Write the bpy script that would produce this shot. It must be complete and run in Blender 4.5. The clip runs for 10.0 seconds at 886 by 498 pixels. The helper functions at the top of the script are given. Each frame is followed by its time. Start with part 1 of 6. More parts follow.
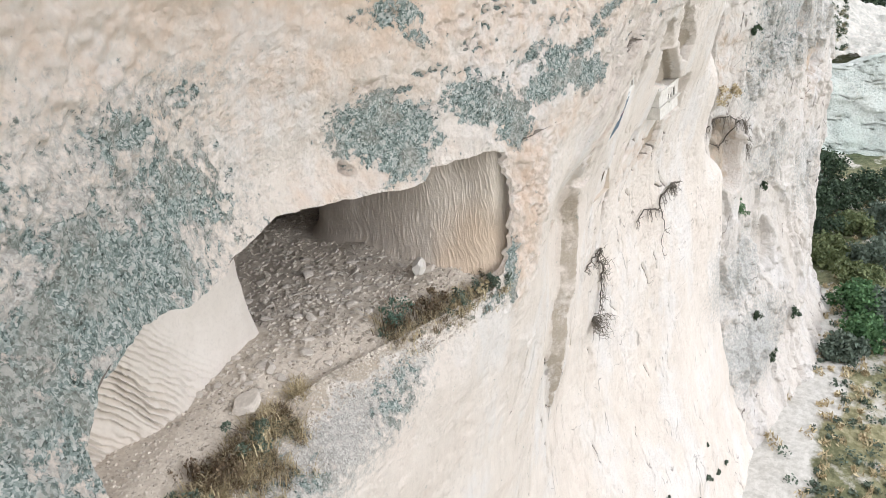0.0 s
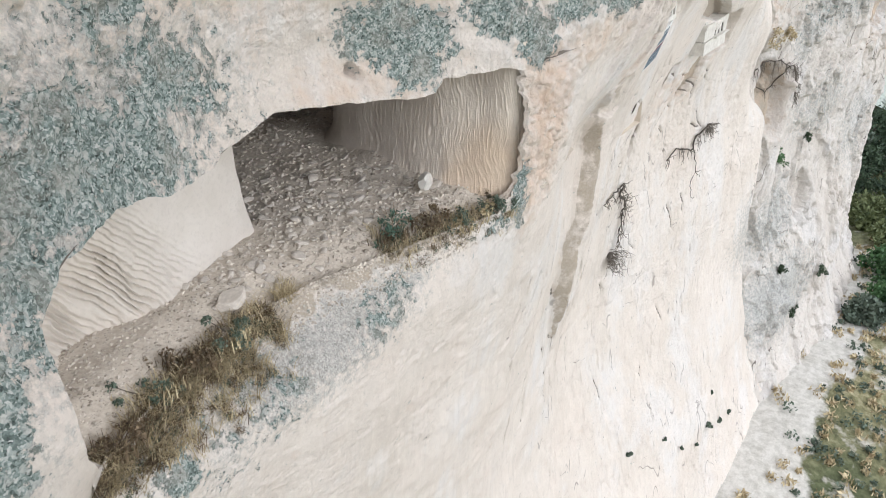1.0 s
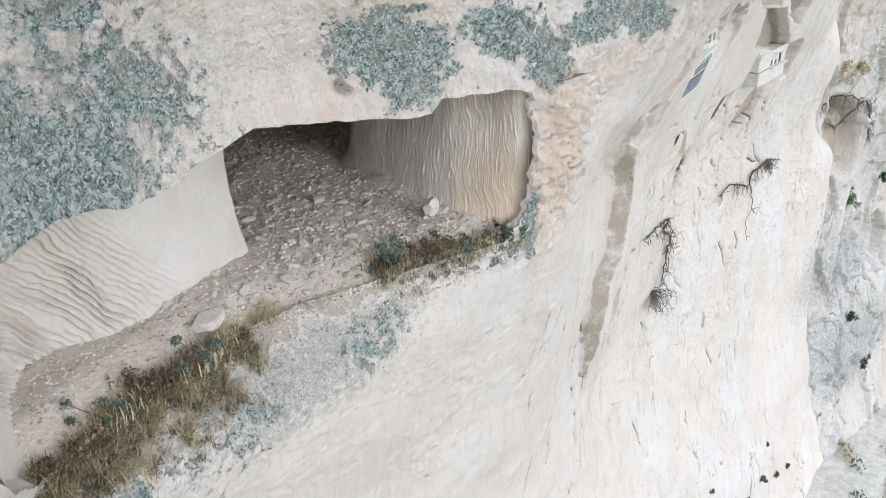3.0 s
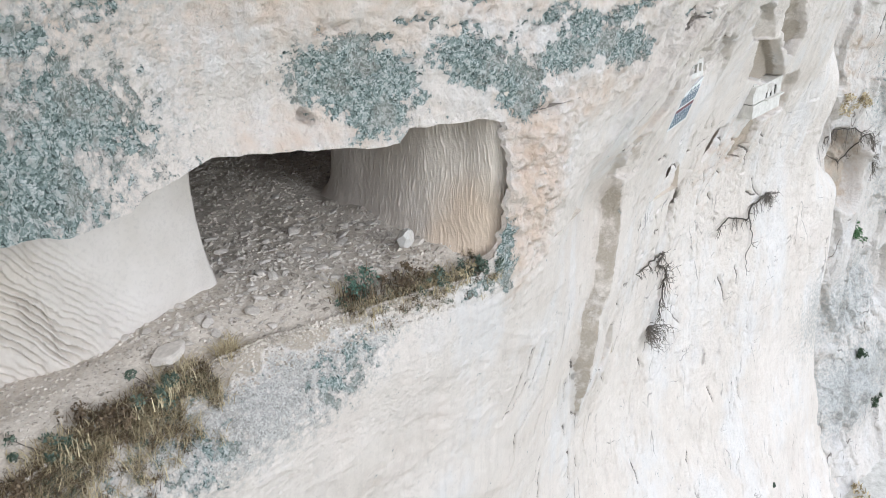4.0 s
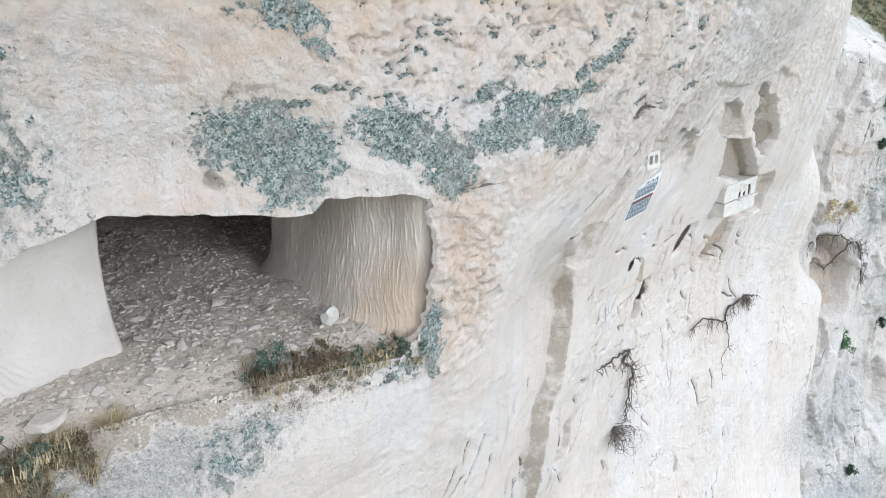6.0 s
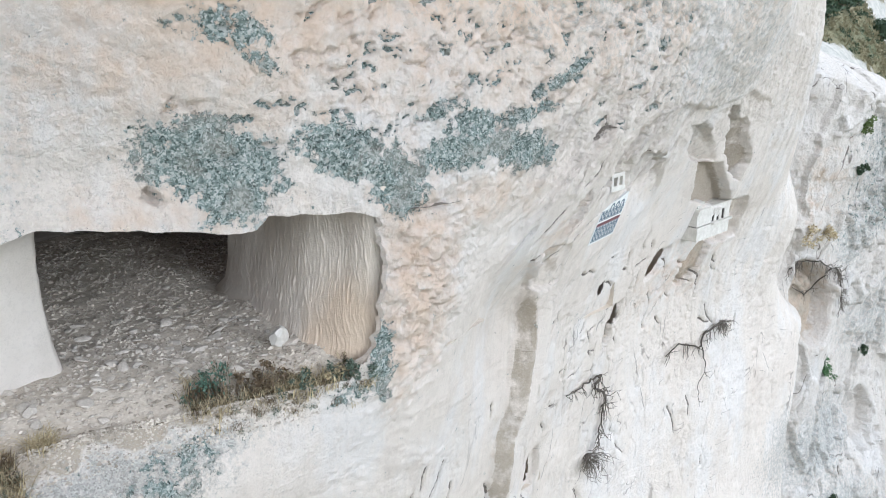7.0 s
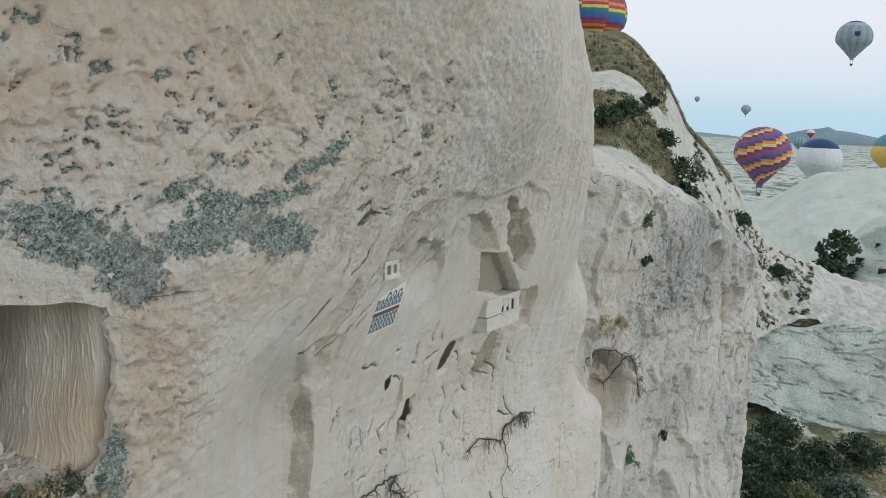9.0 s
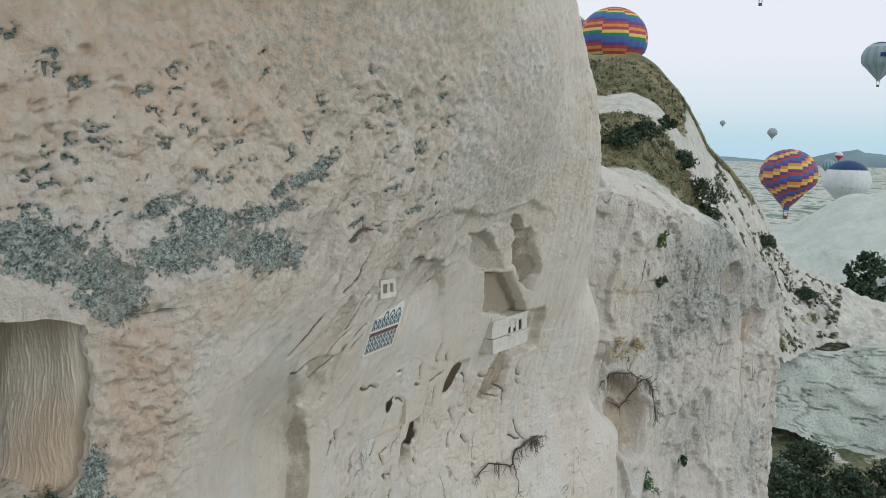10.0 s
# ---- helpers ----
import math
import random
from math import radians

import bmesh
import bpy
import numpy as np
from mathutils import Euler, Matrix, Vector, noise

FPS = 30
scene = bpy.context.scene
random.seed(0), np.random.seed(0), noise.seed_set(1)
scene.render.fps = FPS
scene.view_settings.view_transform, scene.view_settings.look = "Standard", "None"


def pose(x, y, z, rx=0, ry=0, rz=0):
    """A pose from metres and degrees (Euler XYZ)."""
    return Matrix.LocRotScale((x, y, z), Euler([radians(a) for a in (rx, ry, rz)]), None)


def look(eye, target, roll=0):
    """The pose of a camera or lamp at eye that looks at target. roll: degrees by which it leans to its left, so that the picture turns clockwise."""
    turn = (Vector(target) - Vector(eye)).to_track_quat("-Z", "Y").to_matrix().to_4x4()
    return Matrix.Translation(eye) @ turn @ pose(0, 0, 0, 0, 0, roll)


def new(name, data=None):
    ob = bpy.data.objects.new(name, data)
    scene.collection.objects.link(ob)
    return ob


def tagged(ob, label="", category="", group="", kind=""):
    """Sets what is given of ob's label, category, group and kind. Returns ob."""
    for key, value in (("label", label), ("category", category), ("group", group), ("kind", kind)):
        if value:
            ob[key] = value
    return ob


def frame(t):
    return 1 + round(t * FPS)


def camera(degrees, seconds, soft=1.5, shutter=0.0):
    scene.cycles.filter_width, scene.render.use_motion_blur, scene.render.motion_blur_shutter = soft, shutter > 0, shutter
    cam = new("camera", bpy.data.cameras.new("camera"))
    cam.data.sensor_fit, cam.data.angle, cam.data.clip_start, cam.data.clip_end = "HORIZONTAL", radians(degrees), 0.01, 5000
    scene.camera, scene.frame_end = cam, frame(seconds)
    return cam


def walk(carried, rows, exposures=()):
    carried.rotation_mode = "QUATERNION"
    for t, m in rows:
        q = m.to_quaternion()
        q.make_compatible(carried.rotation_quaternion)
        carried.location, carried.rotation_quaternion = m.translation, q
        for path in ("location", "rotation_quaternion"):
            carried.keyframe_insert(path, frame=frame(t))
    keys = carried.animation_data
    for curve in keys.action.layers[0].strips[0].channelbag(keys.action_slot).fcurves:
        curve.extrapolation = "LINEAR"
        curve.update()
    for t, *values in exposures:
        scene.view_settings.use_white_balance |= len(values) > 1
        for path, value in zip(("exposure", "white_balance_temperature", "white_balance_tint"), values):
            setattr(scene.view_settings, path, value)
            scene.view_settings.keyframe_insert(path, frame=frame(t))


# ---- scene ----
cam = camera(56.2, 10.0, soft=0.7)
# seconds, place of the drone in metres, turn in degrees
ROWS = [
    (0.0, 0.015, 0.009, 40.016, 65.46, 4.43, -58.98),
    (0.5, 0.481, -0.199, 39.771, 60.58, 2.57, -55.99),
    (1.0, 0.913, -0.457, 39.629, 60.17, 0.25, -54.19),
    (1.5, 1.388, -0.743, 39.478, 60.55, -0.77, -53.50),
    (2.0, 1.885, -1.009, 39.309, 60.86, -0.73, -52.70),
    (2.5, 2.400, -1.284, 39.151, 61.62, 0.63, -49.87),
    (2.7, 2.620, -1.389, 39.112, 61.82, 0.74, -49.13),
    (3.8, 3.818, -2.001, 38.620, 64.48, 1.52, -47.51),
    (4.0, 4.029, -2.136, 38.638, 64.95, 1.39, -47.42),
    (4.5, 4.592, -2.414, 38.452, 67.67, 0.73, -47.77),
    (5.0, 5.124, -2.729, 38.314, 69.93, -0.42, -49.52),
    (5.5, 5.574, -3.012, 38.159, 70.10, -0.46, -49.54),
    (5.7, 5.811, -3.143, 38.053, 70.19, -0.44, -47.20),
    (6.8, 7.047, -3.730, 37.801, 72.44, -1.30, -44.25),
    (7.0, 7.241, -3.851, 37.699, 73.13, -1.52, -45.60),
    (7.5, 7.738, -4.159, 37.556, 74.32, -1.63, -47.28),
    (8.0, 8.206, -4.452, 37.349, 75.23, -1.80, -48.28),
    (8.5, 8.688, -4.684, 37.185, 77.18, -2.35, -51.19),
    (9.0, 9.240, -4.930, 36.976, 80.98, -2.43, -56.89),
    (9.5, 9.629, -5.231, 36.739, 81.75, -1.96, -57.06),
    (10.0, 10.091, -5.496, 36.629, 82.83, -1.61, -55.20),
]
walk(cam, [(t, pose(x, y, z, rx, ry, rz)) for t, x, y, z, rx, ry, rz in ROWS],
     [(0.0, 1.0, 6060, 9), (0.5, 0.92, 6000, 9), (1.0, 0.88, 5960, 8), (2.5, 0.87, 5740, 7), (4.0, 0.94, 5640, 7), (5.5, 0.98, 5560, 6), (7.5, 0.92, 5540, 6), (8.0, 0.75, 5640, 4), (8.5, 0.36, 5780, 2), (9.0, 0.0, 5900, 1), (10.0, 0.0, 5960, 1)])

# ---- sky and sun ----
world = bpy.data.worlds.new("dawn_sky")
scene.world = world
world.use_nodes = True
wn, wl = world.node_tree.nodes, world.node_tree.links
wn.clear()
w_out = wn.new("ShaderNodeOutputWorld")
w_bg = wn.new("ShaderNodeBackground")
w_sky = wn.new("ShaderNodeTexSky")
w_sky.sky_type, w_sky.sun_disc = "NISHITA", False
w_sky.sun_elevation, w_sky.sun_rotation = radians(18), radians(183)
w_tc = wn.new("ShaderNodeTexCoord")
w_sep = wn.new("ShaderNodeSeparateXYZ")
w_ramp = wn.new("ShaderNodeValToRGB")
w_ramp.color_ramp.elements[0].position = 0.0
w_ramp.color_ramp.elements[0].color = (0.50, 0.62, 0.72, 1)
w_ramp.color_ramp.elements[1].position = 1.0
w_ramp.color_ramp.elements[1].color = (0.82, 0.82, 0.84, 1)
for at, col in ((0.02, (0.52, 0.63, 0.70, 1)), (0.055, (0.68, 0.69, 0.74, 1)), (0.11, (0.80, 0.74, 0.78, 1)), (0.2, (0.81, 0.755, 0.79, 1)), (0.40, (0.93, 0.89, 0.90, 1))):
    w_ramp.color_ramp.elements.new(at).color = col
w_mul = wn.new("ShaderNodeMix")
w_mul.data_type, w_mul.inputs[0].default_value = "RGBA", 0.92
w_scale = wn.new("ShaderNodeVectorMath")
w_scale.operation = "SCALE"
w_scale.inputs[3].default_value = 0.10
wl.new(w_tc.outputs["Generated"], w_sep.inputs[0])
wl.new(w_sep.outputs[2], w_ramp.inputs[0])
wl.new(w_sky.outputs[0], w_scale.inputs[0])
wl.new(w_scale.outputs[0], w_mul.inputs[6])
wl.new(w_ramp.outputs[0], w_mul.inputs[7])
wl.new(w_mul.outputs[2], w_bg.inputs[0])
w_bg.inputs[1].default_value = 1.15
wl.new(w_bg.outputs[0], w_out.inputs[0])

sun = new("sun", bpy.data.lights.new("sun", "SUN"))
sun.data.energy, sun.data.angle, sun.data.color = 0.72, radians(18), (1.0, 0.96, 0.92)
sun.matrix_world = look((14, -95, 62), (20, 12, 28))


# ---- materials ----
def mat_new(name, rough=0.9):
    m = bpy.data.materials.new(name)
    m.use_nodes = True
    b = m.node_tree.nodes["Principled BSDF"]
    b.inputs["Roughness"].default_value = rough
    b.inputs["Specular IOR Level"].default_value = 0.25
    return m, m.node_tree.nodes, m.node_tree.links, b


def n_noise(N, L, vec, scale, detail=5, rough=0.55, stretch=None, kind="NOISE"):
    if stretch:
        mp = N.new("ShaderNodeMapping")
        mp.inputs["Scale"].default_value = stretch
        L.new(vec, mp.inputs[0])
        vec = mp.outputs[0]
    if kind == "NOISE":
        t = N.new("ShaderNodeTexNoise")
        t.inputs["Detail"].default_value, t.inputs["Roughness"].default_value = detail, rough
        out = t.outputs[0]
    else:
        t = N.new("ShaderNodeTexVoronoi")
        out = t.outputs["Distance"]
        if kind == "CELL":
            out = t.outputs["Color"]
    t.inputs["Scale"].default_value = scale
    L.new(vec, t.inputs["Vector"])
    return out


def n_ramp(N, L, fac, stops):
    r = N.new("ShaderNodeValToRGB")
    e = r.color_ramp.elements
    e[0].position, e[0].color = stops[0][0], (*stops[0][1], 1)
    e[1].position, e[1].color = stops[-1][0], (*stops[-1][1], 1)
    for p, c in stops[1:-1]:
        e.new(p).color = (*c, 1)
    L.new(fac, r.inputs[0])
    return r.outputs[0]


def n_range(N, L, fac, lo, hi, a=0.0, b=1.0):
    r = N.new("ShaderNodeMapRange")
    r.inputs[1].default_value, r.inputs[2].default_value = lo, hi
    r.inputs[3].default_value, r.inputs[4].default_value = a, b
    L.new(fac, r.inputs[0])
    return r.outputs[0]


def n_math(N, L, op, a, b):
    r = N.new("ShaderNodeMath")
    r.operation = op
    for k, v in enumerate((a, b)):
        if isinstance(v, (int, float)):
            r.inputs[k].default_value = v
        else:
            L.new(v, r.inputs[k])
    return r.outputs[0]


def n_mix(N, L, fac, a, b, mode="MIX"):
    r = N.new("ShaderNodeMix")
    r.data_type, r.blend_type = "RGBA", mode
    for k, v in ((0, fac), (6, a), (7, b)):
        if isinstance(v, (int, float)):
            r.inputs[k].default_value = v
        elif isinstance(v, tuple):
            r.inputs[k].default_value = (*v, 1)
        else:
            L.new(v, r.inputs[k])
    return r.outputs[2]


def n_bump(N, L, height, strength, dist, normal=None):
    b = N.new("ShaderNodeBump")
    b.inputs["Strength"].default_value, b.inputs["Distance"].default_value = strength, dist
    L.new(height, b.inputs["Height"])
    if normal:
        L.new(normal, b.inputs["Normal"])
    return b.outputs[0]


def attr(N, name):
    a = N.new("ShaderNodeAttribute")
    a.attribute_name = name
    return a.outputs["Fac"]


def rock_material(name, light, dark, grey=(0.36, 0.38, 0.38), size=1.0, relief=0.72):
    """Weathered volcanic tuff. Mesh attributes place its crusts: lichen, ochre stain, grey weathering, green film."""
    m, N, L, b = mat_new(name, 0.93)
    v = N.new("ShaderNodeTexCoord").outputs["Object"]
    big = n_noise(N, L, v, 0.22 / size, 6, 0.6)
    mid = n_noise(N, L, v, 1.7 / size, 8, 0.62)
    fine = n_noise(N, L, v, 11 / size, 8, 0.65)
    streak = n_noise(N, L, v, 0.9 / size, 6, 0.6, (1.0, 1.0, 0.16))
    c = n_ramp(N, L, big, [(0.32, dark), (0.62, light)])
    wash = n_noise(N, L, v, 0.34 / size, 7, 0.62, (1.0, 1.0, 0.55))
    c = n_mix(N, L, n_range(N, L, wash, 0.50, 0.62, 0, 0.6), c, (light[0] * 1.01, light[0] * 0.985, light[0] * 0.955))
    c = n_mix(N, L, n_range(N, L, wash, 0.46, 0.34, 0, 0.35), c, (light[0], light[1] * 0.95, light[2] * 0.92))
    c = n_mix(N, L, n_range(N, L, streak, 0.45, 0.72, 0, 0.28), c, tuple(k * 1.12 for k in light))
    c = n_mix(N, L, n_range(N, L, mid, 0.52, 0.78, 0, 0.20), c, tuple(k * 0.76 for k in dark))
    c = n_mix(N, L, n_range(N, L, mid, 0.48, 0.25, 0, 0.22), c, tuple(min(0.9, k * 1.2) for k in light))
    speck = n_noise(N, L, v, 5.5 / size, 10, 0.7)
    c = n_mix(N, L, n_range(N, L, speck, 0.60, 0.72, 0, 0.26), c, (0.36, 0.32, 0.275))
    # grit, dash and knob darken their own bump pits: cavity shade in the colour
    grit = n_noise(N, L, v, 26 / size, 6, 0.75)
    c = n_mix(N, L, n_range(N, L, grit, 0.52, 0.68, 0, 0.16), c, tuple(k * 0.55 for k in dark))
    dash = n_noise(N, L, v, 2.6 / size, 6, 0.62, (0.8, 0.8, 2.4))
    c = n_mix(N, L, n_range(N, L, dash, 0.64, 0.69, 0, 0.22), c, tuple(k * 0.55 for k in dark))
    knob = n_noise(N, L, v, 6.0 / size, 3, 0.6)
    lines = n_noise(N, L, v, 4.5 / size, 5, 0.6, (1.0, 1.0, 0.10))
    c = n_mix(N, L, n_range(N, L, lines, 0.54, 0.66, 0, 0.16), c, tuple(k * 0.66 for k in dark))
    c = n_mix(N, L, n_range(N, L, lines, 0.44, 0.32, 0, 0.22), c, tuple(min(0.9, k * 1.18) for k in light))
    rugged = attr(N, "rugged")
    c = n_mix(N, L, n_math(N, L, "MULTIPLY", rugged, n_range(N, L, knob, 0.52, 0.66, 0, 0.16)), c, tuple(k * 0.62 for k in dark))
    c = n_mix(N, L, n_range(N, L, fine, 0.50, 0.30, 0, 0.28), c, tuple(min(0.9, k * 1.22) for k in light))
    vein = n_noise(N, L, v, 0.55 / size, 2, 0.4, (1.0, 1.0, 0.30))
    vein = n_math(N, L, "ABSOLUTE", n_math(N, L, "SUBTRACT", vein, 0.5), 0.0)
    thin = n_math(N, L, "MULTIPLY", n_range(N, L, vein, 0.008, 0.002), n_range(N, L, n_noise(N, L, v, 0.45 / size, 3), 0.55, 0.60))
    flat = n_noise(N, L, v, 0.8 / size, 2, 0.4, (0.5, 0.5, 1.3))
    flat = n_math(N, L, "ABSOLUTE", n_math(N, L, "SUBTRACT", flat, 0.47), 0.0)
    flat = n_math(N, L, "MULTIPLY", n_range(N, L, flat, 0.008, 0.002), n_range(N, L, n_noise(N, L, v, 0.9 / size, 3), 0.60, 0.64))
    thin = n_math(N, L, "MULTIPLY", n_math(N, L, "MAXIMUM", thin, flat), attr(N, "crack"))
    # veins and seams are cracks; the shadow inside them is painted dark
    c = n_mix(N, L, n_math(N, L, "MULTIPLY", thin, 0.9), c, (0.16, 0.135, 0.11))
    seam_at = n_math(N, L, "ADD", attr(N, "seam"), n_range(N, L, fine, 0.2, 0.8, -0.35, 0.25))
    seam_at = n_range(N, L, seam_at, 0.38, 0.56)
    c = n_mix(N, L, n_math(N, L, "MULTIPLY", seam_at, 0.85), c, (0.13, 0.11, 0.09))
    # brown of fresh breaks, and of shade painted into groove, arch and pits
    fb = n_math(N, L, "ADD", attr(N, "brown"), n_range(N, L, mid, 0.2, 0.8, -0.25, 0.25))
    c = n_mix(N, L, n_range(N, L, fb, 0.45, 0.6, 0, 0.9), c, n_ramp(N, L, fine, [(0.3, (0.38, 0.325, 0.255)), (0.7, (0.49, 0.425, 0.34))]))
    # ochre stain, also part of the shade painted high on the bulge
    o = n_math(N, L, "ADD", attr(N, "ochre"), n_range(N, L, mid, 0.2, 0.8, -0.55, 0.45))
    c = n_mix(N, L, n_range(N, L, o, 0.15, 0.9, 0, 0.75), c, (0.68, 0.51, 0.375))
    # grey weathering
    g = n_math(N, L, "ADD", attr(N, "grey"), n_range(N, L, speck, 0.25, 0.75, -0.8, 0.6))
    gc = n_ramp(N, L, n_math(N, L, "ADD", n_math(N, L, "MULTIPLY", n_noise(N, L, v, 26 / size, kind="CELL"), 0.3), n_math(N, L, "MULTIPLY", fine, 0.7)), [(0.30, tuple(k * 0.38 for k in grey)), (0.48, tuple(k * 0.85 for k in grey)), (0.66, tuple(k * 1.35 for k in grey))])
    c = n_mix(N, L, n_range(N, L, g, 0.2, 0.7, 0, 0.85), c, gc)
    # lichen crust: dark grey green, peppered with pale spots
    edge = n_noise(N, L, v, 3.2 / size, 9, 0.72)
    lic = n_math(N, L, "ADD", attr(N, "lichen"), n_range(N, L, edge, 0.25, 0.75, -0.75, 0.75))
    lic = n_range(N, L, lic, 0.44, 0.56)
    wobble = N.new("ShaderNodeTexNoise")
    wobble.inputs["Scale"].default_value, wobble.inputs["Detail"].default_value = 9 / size, 4
    L.new(v, wobble.inputs["Vector"])
    warp = N.new("ShaderNodeVectorMath")
    warp.operation = "MULTIPLY_ADD"
    warp.inputs[1].default_value = (0.16 * size, 0.16 * size, 0.16 * size)
    L.new(wobble.outputs["Color"], warp.inputs[0])
    L.new(v, warp.inputs[2])
    wv = warp.outputs[0]
    cell = n_noise(N, L, wv, 22 / size, kind="CELL")
    cell2 = n_noise(N, L, wv, 7 / size, kind="CELL")
    pep = n_math(N, L, "ADD", n_math(N, L, "MULTIPLY", cell, 0.38), n_math(N, L, "MULTIPLY", n_noise(N, L, v, 6 / size, 10, 0.8), 0.72))
    lc = n_ramp(N, L, pep, [(0.34, (0.04, 0.049, 0.045)), (0.46, (0.148, 0.19, 0.172)), (0.58, (0.305, 0.362, 0.335)), (0.72, (0.62, 0.63, 0.595))])
    spot = n_math(N, L, "MULTIPLY", n_range(N, L, cell2, 0.74, 0.76), n_range(N, L, edge, 0.45, 0.55))
    lc = n_mix(N, L, n_math(N, L, "MULTIPLY", spot, 0.8), lc, (0.55, 0.55, 0.51))
    blot = n_noise(N, L, v, 1.1 / size, 4, 0.6)
    lc = n_mix(N, L, n_range(N, L, blot, 0.50, 0.40, 0, 0.4), lc, (0.34, 0.31, 0.265))
    c = n_mix(N, L, lic, c, lc)
    L.new(c, b.inputs["Base Color"])
    h = n_math(N, L, "ADD", n_math(N, L, "MULTIPLY", mid, 0.3), n_math(N, L, "MULTIPLY", fine, 0.5))
    h = n_math(N, L, "ADD", h, n_math(N, L, "MULTIPLY", n_range(N, L, dash, 0.63, 0.69), -0.16))
    h = n_math(N, L, "SUBTRACT", h, n_math(N, L, "MULTIPLY", n_math(N, L, "MAXIMUM", thin, seam_at), 0.6))
    h = n_math(N, L, "ADD", h, n_math(N, L, "MULTIPLY", n_math(N, L, "MULTIPLY", pep, lic), 0.7))
    coarse = n_bump(N, L, h, 0.7 * relief, 0.10 * size)
    pock = n_math(N, L, "ADD", n_math(N, L, "MULTIPLY", grit, -0.6), n_math(N, L, "MULTIPLY", n_math(N, L, "MULTIPLY", knob, rugged), -1.8))
    L.new(n_bump(N, L, pock, 0.9 * relief, 0.09 * size, coarse), b.inputs["Normal"])
    return m


def plain_material(name, col, col2=None, scale=6.0, rough=0.85, bump=0.2, dist=0.02, metallic=0.0, vary=0.0):
    m, N, L, b = mat_new(name, rough)
    b.inputs["Metallic"].default_value = metallic
    v = N.new("ShaderNodeTexCoord").outputs["Object"]
    n = n_noise(N, L, v, scale, 7, 0.62)
    c = n_ramp(N, L, n, [(0.32, col2 or tuple(k * 0.7 for k in col)), (0.66, col)])
    if vary:
        r = N.new("ShaderNodeObjectInfo").outputs["Random"]
        c = n_mix(N, L, n_range(N, L, r, 0, 1, 0, vary), c, tuple(k * 0.45 for k in col))
    L.new(c, b.inputs["Base Color"])
    L.new(n_bump(N, L, n, bump, dist), b.inputs["Normal"])
    return m


def leaf_material(name, a, bcol):
    m, N, L, b = mat_new(name, 0.7)
    geo = N.new("ShaderNodeNewGeometry").outputs["Random Per Island"]
    v = N.new("ShaderNodeTexCoord").outputs["Object"]
    n = n_noise(N, L, v, 1.2, 3)
    f = n_math(N, L, "ADD", n_math(N, L, "MULTIPLY", geo, 0.7), n_range(N, L, n, 0.3, 0.7, -0.1, 0.4))
    L.new(n_ramp(N, L, f, [(0.0, a), (1.0, bcol)]), b.inputs["Base Color"])
    return m


M_ROCK = rock_material("tuff", (0.72, 0.655, 0.585), (0.65, 0.585, 0.51), (0.45, 0.44, 0.405), relief=1.0)
M_TOWER = rock_material("pale_tuff", (0.66, 0.615, 0.56), (0.58, 0.53, 0.47), (0.43, 0.435, 0.41), 1.1, 1.0)
M_FAR = rock_material("valley_tuff", (0.64, 0.67, 0.61), (0.50, 0.56, 0.50), (0.27, 0.345, 0.30), 2.6, 1.1)
def hewn_material(name, dark, light, stain):
    """Tuff cut with a pick; the mesh attribute 'ochre' places its stain."""
    m, N, L, b = mat_new(name, 0.95)
    v = N.new("ShaderNodeTexCoord").outputs["Object"]
    n1, n2 = n_noise(N, L, v, 0.9, 6), n_noise(N, L, v, 9.0, 8, 0.68)
    c = n_ramp(N, L, n1, [(0.32, dark), (0.66, light)])
    c = n_mix(N, L, n_range(N, L, n2, 0.5, 0.7, 0, 0.35), c, tuple(k * 0.68 for k in light))
    o = n_math(N, L, "ADD", attr(N, "ochre"), n_range(N, L, n1, 0.2, 0.8, -0.4, 0.3))
    c = n_mix(N, L, n_range(N, L, o, 0.15, 0.8, 0, 0.6), c, stain)
    L.new(c, b.inputs["Base Color"])
    L.new(n_bump(N, L, n2, 0.5, 0.04), b.inputs["Normal"])
    return m


M_WALL = hewn_material("hewn_tuff", (0.62, 0.545, 0.455), (0.71, 0.635, 0.54), (0.60, 0.45, 0.31))
M_HEWN_PALE = hewn_material("pale_hewn_tuff", (0.56, 0.515, 0.455), (0.63, 0.585, 0.53), (0.54, 0.465, 0.375))
# tuff darkened to carry the deep gallery's shade in its colour
M_TUFF_DIM = plain_material("shade_dark_tuff", (0.24, 0.215, 0.185), (0.16, 0.14, 0.12), 1.5, 0.95, 0.3, 0.03)
M_FLOOR = plain_material("dusty_floor", (0.62, 0.56, 0.48), (0.46, 0.40, 0.33), 9.0, 0.97, 0.6, 0.04)
M_STONE = plain_material("loose_stone", (0.66, 0.605, 0.535), (0.48, 0.435, 0.38), 7.0, 0.95, 0.4, 0.02, vary=0.4)
M_WHITE = plain_material("lime_white", (0.66, 0.635, 0.58), (0.52, 0.49, 0.44), 4.0, 0.9, 0.25, 0.02)
# near-black colour that stands for the shade inside small openings
M_DARK = plain_material("hole_shade", (0.05, 0.042, 0.035), (0.03, 0.026, 0.022), 3.0, 0.95, 0.2, 0.02)
M_ROOT = plain_material("dead_root", (0.10, 0.085, 0.07), (0.05, 0.042, 0.036), 9.0, 0.9, 0.4, 0.01)
M_TWIG = plain_material("grey_twig", (0.20, 0.175, 0.145), (0.10, 0.085, 0.07), 9.0, 0.9, 0.3, 0.01)
M_LEAF = leaf_material("shrub_leaf", (0.03, 0.075, 0.03), (0.13, 0.24, 0.10))
